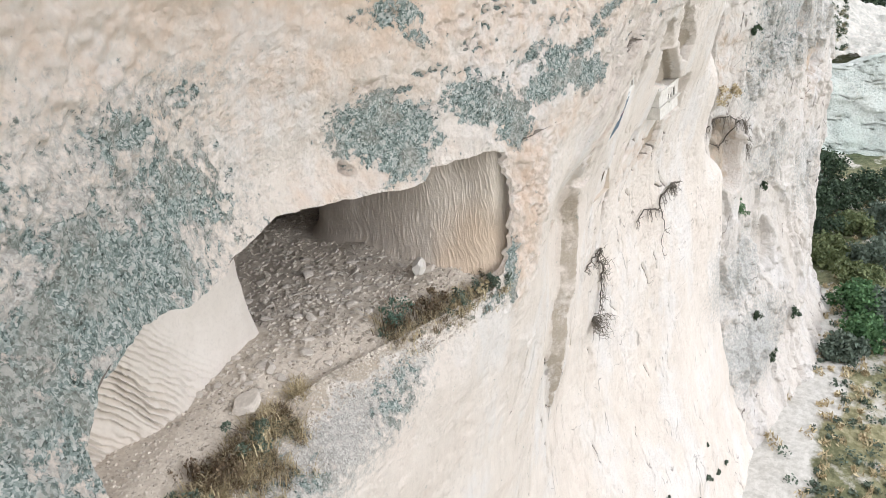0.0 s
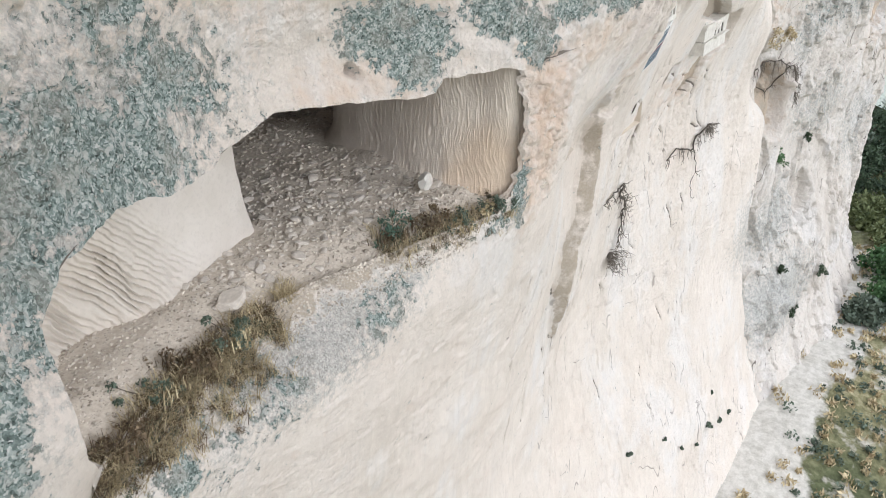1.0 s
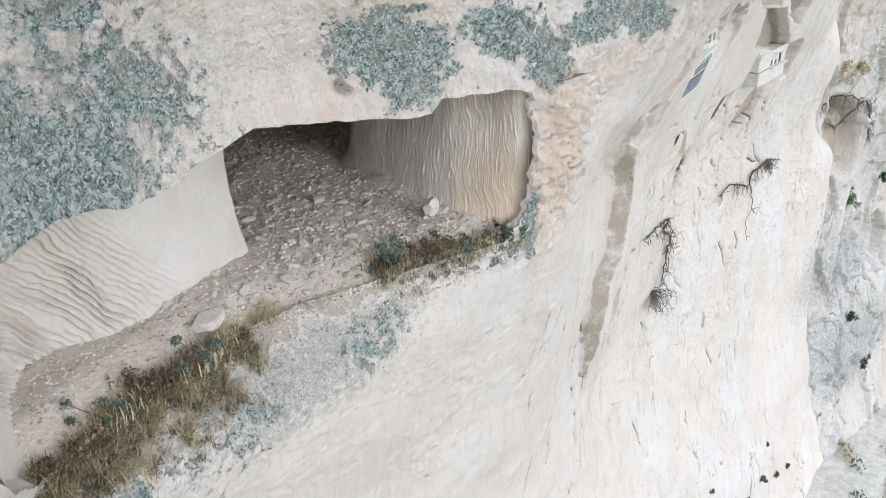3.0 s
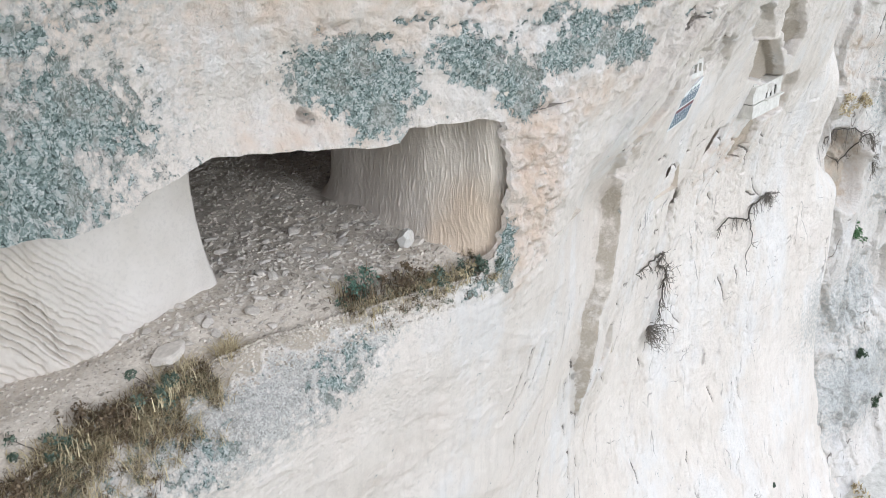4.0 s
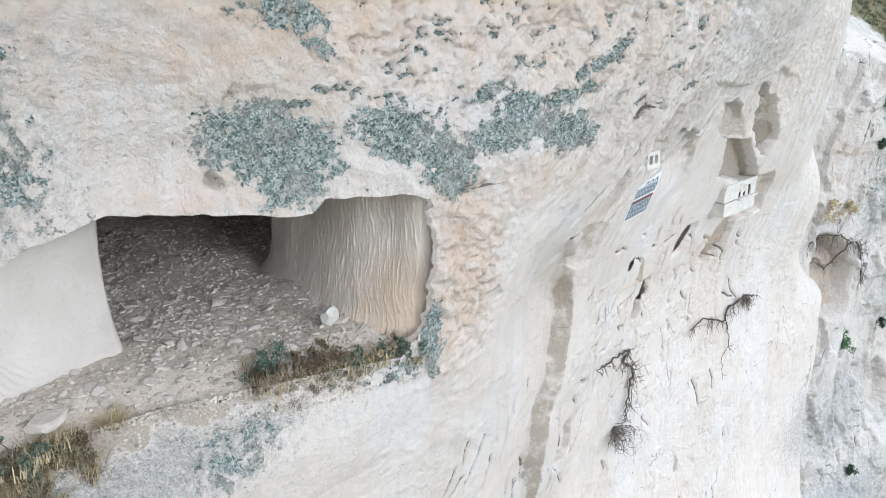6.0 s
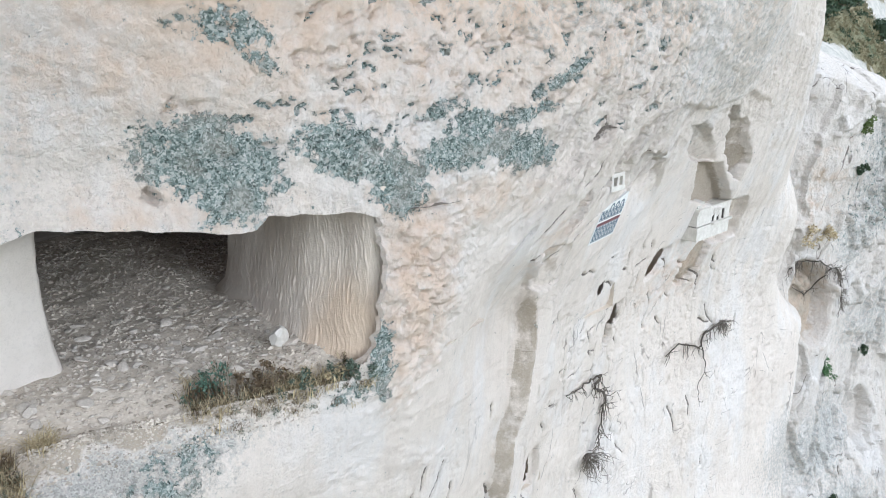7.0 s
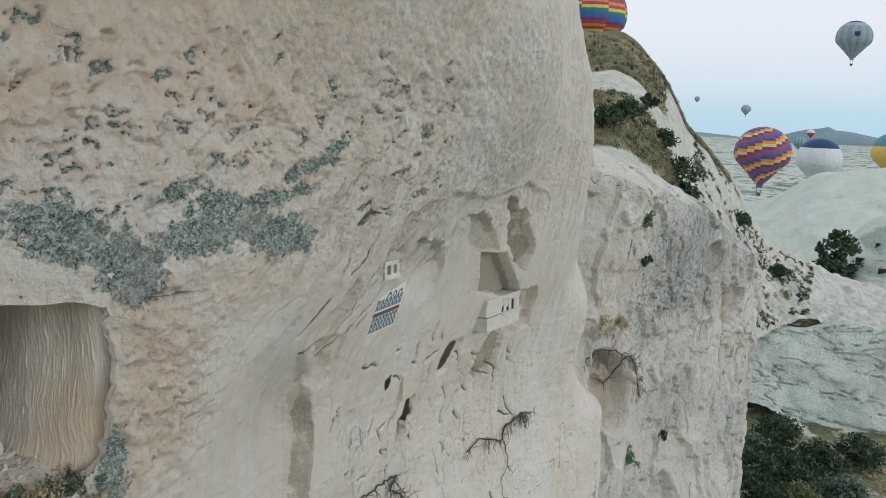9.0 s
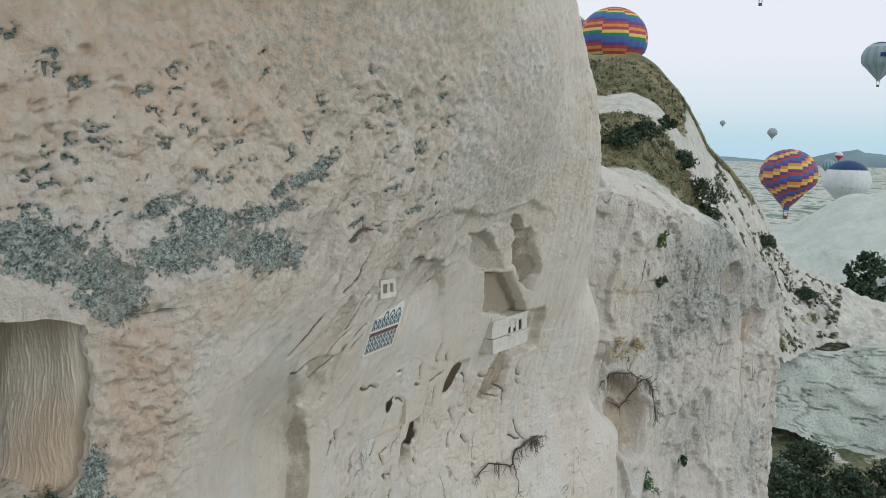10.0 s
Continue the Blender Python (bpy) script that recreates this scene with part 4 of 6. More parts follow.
# ---- hillside behind the tower ----
def hill_material():
    m, N, L, b = mat_new("hillside_cover", 0.95)
    v = N.new("ShaderNodeTexCoord").outputs["Object"]
    n1, n2, n3 = n_noise(N, L, v, 0.12, 6), n_noise(N, L, v, 0.7, 8, 0.65), n_noise(N, L, v, 3.0, 8, 0.7)
    rock = n_ramp(N, L, n2, [(0.3, (0.36, 0.36, 0.32)), (0.5, (0.52, 0.50, 0.45)), (0.65, (0.64, 0.60, 0.54))])
    rock = n_mix(N, L, n_range(N, L, n3, 0.52, 0.68, 0, 0.5), rock, (0.28, 0.28, 0.24))
    veg = n_ramp(N, L, n3, [(0.3, (0.09, 0.085, 0.05)), (0.5, (0.24, 0.21, 0.125)), (0.68, (0.37, 0.32, 0.21))])
    veg = n_mix(N, L, n_range(N, L, n1, 0.42, 0.62, 0, 0.7), veg, n_ramp(N, L, n3, [(0.35, (0.04, 0.06, 0.03)), (0.65, (0.13, 0.15, 0.075))]))
    f = n_math(N, L, "ADD", attr(N, "cover"), n_range(N, L, n2, 0.2, 0.8, -0.5, 0.5))
    c = n_mix(N, L, n_range(N, L, f, 0.4, 0.6), rock, veg)
    L.new(c, b.inputs["Base Color"])
    h = n_math(N, L, "ADD", n2, n_math(N, L, "MULTIPLY", n3, 0.5))
    L.new(n_bump(N, L, h, 0.7, 0.5), b.inputs["Normal"])
    return m


M_HILL = hill_material()
CREST = [  # bearing, distance, height of the crest; distance and height of the foot
    (40, 118, 60, 70, 30), (30, 125, 54, 70, 33), (25, 130, 50.9, 68, 33.6), (21.8, 131, 50.8, 72, 34.0), (19.9, 132, 47.8, 77, 33.0), (18.2, 134, 42.8, 82, 30.0), (17.0, 138, 37.6, 88, 27.0),
    (15.5, 146, 34.0, 94, 22.5), (13.8, 152, 28.4, 100, 17.0), (11.8, 158, 19.4, 124, 8.0), (9.6, 164, 15.0, 140, 7.2), (6.3, 175, 9.5, 143, 7.0), (2, 182, 7.5, 145, 6.5), (-10, 190, 6.0, 150, 5.0)]
cr, cu = through_points([(a, d, z, e, f) for a, d, z, e, f in CREST], 320)
hv2 = np.linspace(-0.25, 1.0, 170)
HA, HV = np.meshgrid(np.arange(320), hv2, indexing="ij")
A = np.radians(cr[:, 0])[:, None]
dist = cr[:, 1][:, None] + (cr[:, 3] - cr[:, 1])[:, None] * HV
height = cr[:, 2][:, None] + (cr[:, 4] - cr[:, 2])[:, None] * np.clip(HV, 0, 1) ** 0.92 - 30 * np.clip(-HV, 0, 1) ** 1.5
HX, HY = EYE[0] + dist * np.cos(A), EYE[1] + dist * np.sin(A)
height = height + 1.1 * F1.fbm(HX * 0.07, HY * 0.07, 4) * step(-0.05, 0.15, np.abs(HV)) + (0.35 + 0.7 * step(17, 12, cr[:, 0])[:, None]) * F2.fbm(HX * 0.4, HY * 0.4, 4, 0.6)
AZ = cr[:, 0][:, None] + 0 * HV
band = step(0.40, 0.44, HV + 0.05 * F3.fbm(HX * 0.1, HY * 0.1, 3)) * step(0.62, 0.57, HV + 0.06 * F4.fbm(HX * 0.1, HY * 0.1, 3))
slope = step(19.5, 17.5, AZ)
cover = np.where(HV < 0.42, 0.95, np.where(HV > 0.59, 0.85, 0.1))
cover = cover * (1 - band) + 0.02 * band
cover = cover * (1 - slope) + slope * np.where(HV < 0.09, 0.25 + 0.7 * step(13.5, 16.5, AZ), np.where(HV < 0.60, 0.12, 0.45))
cover = np.clip(cover + 0.7 * slope * F3.fbm(HX * 0.09, HY * 0.09, 4, 0.6), 0, 1)
cover = cover * (1 - 0.9 * step(0.86, 0.95, HV)) * (1 - 0.6 * step(11, 8, AZ))
hill = sheet("hillside", HX, HY, height, M_HILL, None, (("cover", cover),), flip=True)
tagged(hill, "dry grassy hillside with white tuff bands and dark shrubs", "hill", kind="structure")


# ---- valley floor to the horizon ----
def ground_material():
    m, N, L, b = mat_new("valley_floor", 0.95)
    v = N.new("ShaderNodeTexCoord").outputs["Object"]
    n1, n2, n3 = n_noise(N, L, v, 0.035, 5), n_noise(N, L, v, 0.22, 8, 0.65), n_noise(N, L, v, 1.6, 8, 0.7)
    far = n_noise(N, L, v, 0.022, 10, 0.78)
    grass = n_ramp(N, L, n3, [(0.3, (0.08, 0.08, 0.045)), (0.5, (0.23, 0.215, 0.115)), (0.7, (0.42, 0.38, 0.25))])
    green = n_ramp(N, L, n3, [(0.3, (0.03, 0.042, 0.022)), (0.7, (0.12, 0.145, 0.07))])
    c = n_mix(N, L, n_range(N, L, n1, 0.42, 0.6), grass, green)
    c = n_mix(N, L, n_range(N, L, n2, 0.54, 0.62), c, (0.52, 0.49, 0.43))
    ck = n_math(N, L, "ADD", attr(N, "chalk"), n_range(N, L, n2, 0.25, 0.75, -0.6, 0.6))
    c = n_mix(N, L, n_range(N, L, ck, 0.42, 0.68), c, n_ramp(N, L, n3, [(0.35, (0.44, 0.42, 0.37)), (0.6, (0.64, 0.615, 0.565))]))
    plain = n_ramp(N, L, far, [(0.36, (0.05, 0.08, 0.06)), (0.45, (0.26, 0.30, 0.25)), (0.51, (0.58, 0.57, 0.53)), (0.57, (0.16, 0.21, 0.16))])
    c = n_mix(N, L, attr(N, "far"), c, plain)
    L.new(c, b.inputs["Base Color"])
    L.new(n_bump(N, L, n3, 0.6, 0.3), b.inputs["Normal"])
    return m


gr = np.r_[np.linspace(2, 160, 150), np.geomspace(163, 4700, 110)]
ga = np.radians(np.linspace(-180, 180, 361))
GA, GR = np.meshgrid(ga, gr, indexing="ij")
QX, QY = 30 + GR * np.cos(GA), -5 + GR * np.sin(GA)
QZ = -5.0 + 0.9 * F1.fbm(QX * 0.05, QY * 0.05, 4) + 2.4 * step(-8, 8, QY) * step(110, 60, QX) + 14 * F2.fbm(QX * 0.004, QY * 0.004, 4) * step(300, 900, GR)
tagged(sheet("ground", QX, QY, QZ, ground_material(), None, (("far", step(170, 320, GR)), ("chalk", step(2.0, 5.5, QY + 2.5 * F3.fbm(QX * 0.12, QY * 0.12, 3)) * step(98, 78, QX)))), "valley floor with dry and green grass running to the horizon", "ground", kind="structure")


def rock_mass(name, rows, profile, label, seed, wob=1.0, grey=0.5, n=240):
    """A rock mass in the valley. rows: bearing, distance and height of its crest, distance and height of its foot."""
    c, u = through_points(rows, n)
    v = np.linspace(-0.4, 1.0, 150)
    _, VV = np.meshgrid(np.arange(n), v, indexing="ij")
    fld = Field(seed)
    a = np.radians(c[:, 0])[:, None]
    d = c[:, 1][:, None] + (c[:, 3] - c[:, 1])[:, None] * VV
    arc_len = a * c[:, 1][:, None]
    z = c[:, 2][:, None] + (c[:, 4] - c[:, 2])[:, None] * profile(np.clip(VV, 0, 1)) - 40 * np.clip(-VV - 0.05, 0, 1) ** 1.6
    d = d + wob * (2.2 * fld.fbm(arc_len * 0.07, z * 0.13, 4) + 0.6 * fld.fbm(arc_len * 0.3, z * 0.35, 3))
    X, Y = EYE[0] + d * np.cos(a), EYE[1] + d * np.sin(a)
    z = z + wob * 0.7 * fld.fbm(X * 0.1, Y * 0.1, 4)
    strata = fld.fbm(arc_len * 0.06, z * 0.4 + 3.0 * fld.fbm(arc_len * 0.06, z * 0.08, 2), 4, 0.6)
    d = d + wob * (0.2 * step(0.02, 0.1, strata) + 0.3 * step(0.035, 0.0, np.abs(strata + 0.08)))
    X, Y = EYE[0] + d * np.cos(a), EYE[1] + d * np.sin(a)
    g = grey * (0.55 + 0.8 * strata) * step(0.03, 0.15, VV)
    zero = np.zeros(X.shape)
    return tagged(sheet(name, X, Y, z, M_FAR, None, (("lichen", zero), ("ochre", zero), ("grey", g), ("rugged", zero + 1)), flip=True), label, "rock", kind="structure")


rock_mass("tuff_bank", [(16, 150, 9, 130, -6), (12, 141, 8.2, 127, -3), (9.5, 139, 6.6, 128, -4), (6.5, 140, 7.6, 128, -5), (3, 141, 7.2, 127, -6), (-4, 142, 7.0, 126, -7), (-16, 142, 5.0, 124, -8)],
          lambda v: 0.12 * v + 0.88 * step(0.08, 1.0, v) ** 0.8, "greenish white tuff bank with a flat pale top", 11, 1.8, 0.34)
rock_mass("tuff_domes", [(16, 300, 12, 200, 6), (12.2, 300, 13, 200, 6), (10.5, 296, 18, 200, 6), (8.6, 290, 23.5, 195, 6), (6.5, 290, 25.5, 190, 6), (4, 292, 27.5, 190, 5), (-2, 295, 26, 190, 4), (-14, 300, 22, 190, 2)],
          lambda v: v ** 1.5, "rounded pale tuff domes across the valley", 12, 2.6, 0.24)
cone = rock_mass("cave_cone", [(9.0, 212, 5, 190, 4), (7.4, 208, 10, 180, 4), (5.8, 206, 17.5, 172, 4), (4.0, 205, 20.5, 168, 4), (1.5, 205, 19, 168, 3), (-4, 208, 9, 172, 2)],
          lambda v: v ** 0.9, "grey tuff cone pierced by dark cave windows", 13, 1.2, 0.8)


# dark blocks set into the cone, painting the shade inside its windows
cone_co = np.empty(len(cone.data.vertices) * 3)
cone.data.vertices.foreach_get("co", cone_co)
cone_co = cone_co.reshape(-1, 3)
to = cone_co - np.array(EYE)
flat_d = np.hypot(to[:, 0], to[:, 1])
b_of, e_of = np.degrees(np.arctan2(to[:, 1], to[:, 0])), np.degrees(np.arctan2(to[:, 2], flat_d))
for wb, we, ww, wh in ((5.75, -7.6, 2.4, 1.0), (6.3, -6.4, 0.9, 0.8), (5.0, -6.6, 0.9, 1.1), (4.6, -8.2, 1.4, 1.6)):
    k = np.argmin(np.hypot(b_of - wb, e_of - we) + 0.002 * flat_d)
    bm = bmesh.new()
    vs = [bm.verts.new((px0 * ww / 2, py0, pz0 * wh / 2)) for px0 in (-1, 1) for py0 in (-0.25, 0.8) for pz0 in (-1, 1)]
    for f in ((0, 1, 3, 2), (4, 6, 7, 5), (0, 4, 5, 1), (2, 3, 7, 6), (0, 2, 6, 4), (1, 5, 7, 3)):
        bm.faces.new([vs[q] for q in f])
    hole = part("cave_window", bm, M_DARK, cone)
    hole.matrix_world = Matrix.Translation(Vector(cone_co[k])) @ pose(0, 0, 0, 0, 0, wb - 90)


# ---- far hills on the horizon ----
# the haze of distance is mixed into this blue-grey
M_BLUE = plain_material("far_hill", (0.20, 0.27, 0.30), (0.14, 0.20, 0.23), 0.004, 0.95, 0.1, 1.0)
fa = np.radians(np.linspace(-40, 70, 260))
FAA, FV2 = np.meshgrid(fa, np.linspace(-1, 1, 24), indexing="ij")
deg = np.degrees(FAA)
mesa = 16 + 52 * step(12.0, 9.2, deg) * step(4.0, 7.2, deg) + 18 * step(6.5, 4, deg) + 14 * step(9.0, 8.6, deg) * step(8.0, 8.2, deg) + 12 * F1.fbm(deg * 0.3, deg * 0.0, 4) + 10 * step(13, 16, deg)
rr = 4300 + FV2 * 420
tagged(sheet("far_hills", EYE[0] + rr * np.cos(FAA), EYE[1] + rr * np.sin(FAA), -12 + mesa * (1 - FV2 ** 2) ** 0.8, M_BLUE, flip=False), "flat-topped hill on the horizon, tinted blue-grey for haze", "hills", kind="structure")


# ---- dovecote on the cliff ----
def box_bm(bm, x0, x1, y0, y1, z0, z1, jit=0.0, rnd=random):
    vs = [bm.verts.new((x + rnd.uniform(-jit, jit), y + rnd.uniform(-jit, jit), z + rnd.uniform(-jit, jit))) for x in (x0, x1) for y in (y0, y1) for z in (z0, z1)]
    for f in ((0, 1, 3, 2), (4, 6, 7, 5), (0, 4, 5, 1), (2, 3, 7, 6), (0, 2, 6, 4), (1, 5, 7, 3)):
        bm.faces.new([vs[k] for k in f])
    return vs


def at_face(x, z):
    """Depth of the built cliff at one place."""
    i, j = min(max(int(np.searchsorted(ax, x)), 1), len(ax) - 1), min(max(int(np.searchsorted(az, z)), 1), len(az) - 1)
    u, v = (x - ax[i - 1]) / (ax[i] - ax[i - 1]), (z - az[j - 1]) / (az[j] - az[j - 1])
    return float((GY[i - 1, j - 1] * (1 - u) + GY[i, j - 1] * u) * (1 - v) + (GY[i - 1, j] * (1 - u) + GY[i, j] * u) * v)


def pigeon_house():
    """Whitewashed masonry box with three entrance holes, below the broken niche."""
    y = min(at_face(x, z) for x in (39.8, 41.5, 43) for z in (27.8, 28.6, 29.4)) + 0.15
    root = new("pigeon_house")
    root.matrix_world = pose(40.0, y + 0.12, 27.75)
    tagged(root, "whitewashed masonry pigeon house with three small entrance holes", "dovecote")
    bm = bmesh.new()
    box_bm(bm, 0, 3.0, 0, 0.9, 0, 0.62, 0.03)
    part("lower_block", bm, M_WHITE, root)
    x = 0.0
    for w, solid in ((1.35, True), (0.26, False), (0.2, True), (0.26, False), (0.2, True), (0.26, False), (0.45, True)):
        if solid:
            bm = bmesh.new()
            box_bm(bm, x, x + w, 0.06, 0.9, 0.66, 1.2, 0.02)
            part("pier", bm, M_WHITE, root)
        x += w
    bm = bmesh.new()
    box_bm(bm, -0.05, 3.0, 0.02, 0.9, 1.2, 1.48, 0.04)
    part("lintel", bm, M_WHITE, root)
    bm = bmesh.new()
    box_bm(bm, 1.25, 3.05, -0.12, 0.3, 0.6, 0.68, 0.015)
    part("perch_ledge", bm, M_WHITE, root)
    # dark block close behind the piers paints the holes' shade
    bm = bmesh.new()
    box_bm(bm, 0.05, 2.9, 0.10, 1.0, 0.64, 1.22, 0.0)
    part("inner_dark", bm, M_DARK, root, "dark block standing for the shade behind the holes")
    bm = bmesh.new()
    box_bm(bm, 0.0, 0.6, 0.1, 0.6, 1.48, 1.72, 0.05)
    part("upper_block", bm, M_WHITE, root)
    return root


pigeon_house()

M_PAINT_WHITE = plain_material("whitewash", (0.80, 0.80, 0.78), (0.68, 0.68, 0.66), 5.0, 0.9, 0.1, 0.01)
M_PAINT_BLUE = plain_material("blue_grey_paint", (0.08, 0.115, 0.15), (0.13, 0.17, 0.21), 9.0, 0.9, 0.1, 0.01)
M_PAINT_RED = plain_material("dark_red_paint", (0.14, 0.06, 0.07), (0.20, 0.10, 0.10), 9.0, 0.9, 0.1, 0.01)


def rock_plane(x, z):
    """Depth of the flattened ground of the panel."""
    return float(face_depth(np.array([x]), np.array([z]))[0]) + 0.1


def painted_panel():
    """Whitewashed panel painted with rows of arches, leaning as the rock leans."""
    x0, z0, w, h, lean = 30.15, 29.75, 1.95, 1.7, 0.0
    y0 = rock_plane(x0 + 0.5 * w, z0 + 0.5 * h)
    corner = [[rock_plane(x0 + fa * w + lean * fb * h, z0 + fb * h) - y0 for fb in (0, 1)] for fa in (0, 1)]
    root = new("painted_panel")
    root.matrix_world = pose(x0, y0 - 0.015, z0)
    tagged(root, "whitewashed dovecote panel painted with rows of dark arches", "wall painting")

    mean0 = sum(sum(c) for c in corner) / 4
    run0, rise0 = (corner[1][0] + corner[1][1] - corner[0][0] - corner[0][1]) / 4, (corner[0][1] + corner[1][1] - corner[0][0] - corner[1][0]) / 4
    corner = [[mean0 + sa * run0 + sb * rise0 for sb in (-1, 1)] for sa in (-1, 1)]
    ga0, gb0 = np.meshgrid(np.linspace(0, 1, 14), np.linspace(0, 1, 14))
    flat0 = (corner[0][0] * (1 - ga0) + corner[1][0] * ga0) * (1 - gb0) + (corner[0][1] * (1 - ga0) + corner[1][1] * ga0) * gb0
    proud = float(np.percentile(flat0 - (rough_depth(x0 + ga0 * w + lean * gb0 * h, z0 + gb0 * h) - y0), 92))

    def lay(bm, pts, lift, thick=0.03):
        lo = []
        for a, b in pts:
            fa, fb = a / w, b / h
            depth = (corner[0][0] * (1 - fa) + corner[1][0] * fa) * (1 - fb) + (corner[0][1] * (1 - fa) + corner[1][1] * fa) * fb
            lo.append(bm.verts.new((a + lean * b, depth - proud - lift, b)))
        hi = [bm.verts.new((v.co.x, v.co.y + thick, v.co.z)) for v in lo]
        bm.faces.new(lo)
        bm.faces.new(hi[::-1])
        for k in range(len(lo)):
            bm.faces.new((lo[k], hi[k], hi[(k + 1) % len(lo)], lo[(k + 1) % len(lo)]))

    proud = min(proud, 0.03)
    bm = bmesh.new()
    lay(bm, [(0, 0), (w, 0), (w, h * 0.80), (w * 0.92, h), (w * 0.62, h * 0.9), (w * 0.3, h * 0.86), (0.02, h * 0.72)], 0.0, 0.10)
    plaster = part("plaster", bm, M_PAINT_WHITE, root)
    rows = 6
    for r in range(rows):
        zb = 0.06 + r * h * 0.118
        if r in (3,):
            bm = bmesh.new()
            lay(bm, [(0.05, zb), (w - 0.06, zb), (w - 0.06, zb + 0.13), (0.05, zb + 0.13)], 0.006)
            part("painted_band", bm, M_PAINT_RED, plaster, "dark red painted band")
            continue
        n = 8 if r < 3 else 7
        for k in range(n):
            cx, half, tall = 0.06 + (w - 0.12) * (k + 0.5) / n, (w - 0.12) / n * 0.41, h * 0.095
            bm = bmesh.new()
            arch = [(cx - half, zb), (cx - half, zb + tall * 0.6), (cx - half * 0.5, zb + tall), (cx + half * 0.5, zb + tall), (cx + half, zb + tall * 0.6), (cx + half, zb),
                    (cx + half * 0.3, zb), (cx + half * 0.3, zb + tall * 0.45), (cx - half * 0.3, zb + tall * 0.45), (cx - half * 0.3, zb)]
            lay(bm, arch, 0.006)
            part("painted_arch", bm, M_PAINT_BLUE, plaster)
        bm = bmesh.new()
        lay(bm, [(0.05, zb + h * 0.1015), (w - 0.06, zb + h * 0.1015), (w - 0.06, zb + h * 0.112), (0.05, zb + h * 0.112)], 0.006)
        part("painted_line", bm, M_PAINT_BLUE, plaster)
    for k in range(3):
        cx, zb, half = w * (0.42 + 0.2 * k), h * 0.74, 0.15
        bm = bmesh.new()
        arc_o = [(cx + half * math.cos(t), zb + half * 1.3 * math.sin(t)) for t in np.linspace(math.pi, 0, 8)]
        arc_i = [(cx + half * 0.6 * math.cos(t), zb + half * 0.8 * math.sin(t)) for t in np.linspace(0, math.pi, 8)]
        lay(bm, arc_o + arc_i, 0.006)
        part("painted_dome", bm, M_PAINT_BLUE, plaster)
    return root


painted_panel()


def small_window_block():
    y = at_face(29.8, 32.1) - 0.08
    root = new("window_block")
    root.matrix_world = pose(30.1, y + 0.25, 31.75)
    tagged(root, "small whitewashed block with two pigeon holes", "dovecote")
    for x, z, w, h in ((0, 0, 0.8, 0.16), (0, 0.16, 0.14, 0.3), (0.34, 0.16, 0.12, 0.3), (0.64, 0.16, 0.16, 0.3), (0.0, 0.46, 0.76, 0.14)):
        bm = bmesh.new()
        box_bm(bm, x, x + w, 0, 0.5, z, z + h, 0.015)
        part("block", bm, M_WHITE, root)
    # dark block in place of the shade inside the two holes
    bm = bmesh.new()
    box_bm(bm, 0.05, 0.75, 0.3, 0.55, 0.1, 0.5)
    part("inner_dark", bm, M_DARK, root)


small_window_block()


# ---- hanging roots and dead bushes ----
def tube(points, radii, sides=6):
    """A tapering tube through points as vertex and face lists."""
    co, faces = [], []
    p = [Vector(q) for q in points]
    for k, q in enumerate(p):
        d = (p[min(k + 1, len(p) - 1)] - p[max(k - 1, 0)]).normalized()
        a = d.orthogonal().normalized()
        b = d.cross(a)
        for j in range(sides):
            t = 2 * math.pi * j / sides
            co.append(q + (a * math.cos(t) + b * math.sin(t)) * radii[k])
    for k in range(len(p) - 1):
        for j in range(sides):
            a, b = k * sides + j, k * sides + (j + 1) % sides
            faces.append((a, b, b + sides, a + sides))
    return co, faces


def tubes_mesh(name, list_of, material, parent=None):
    co, faces = [], []
    for pts, rad in list_of:
        c, f = tube(pts, rad, 5)
        n = len(co)
        co += c
        faces += [tuple(i + n for i in g) for g in f]
    return from_arrays(name, co, faces, material, parent, True)


def on_cliff(x, z, lift):
    return Vector((x, at_face(x, z) - lift, z))


def crooked(rnd, a, b, n, wob):
    a, b = Vector(a), Vector(b)
    out = []
    for k in range(n + 1):
        f = k / n
        q = a.lerp(b, f)
        w = wob * (1 if 0 < k < n else 0)
        out.append(q + Vector((rnd.uniform(-w, w), rnd.uniform(-w, w * 0.3), rnd.uniform(-w, w))))
    return out


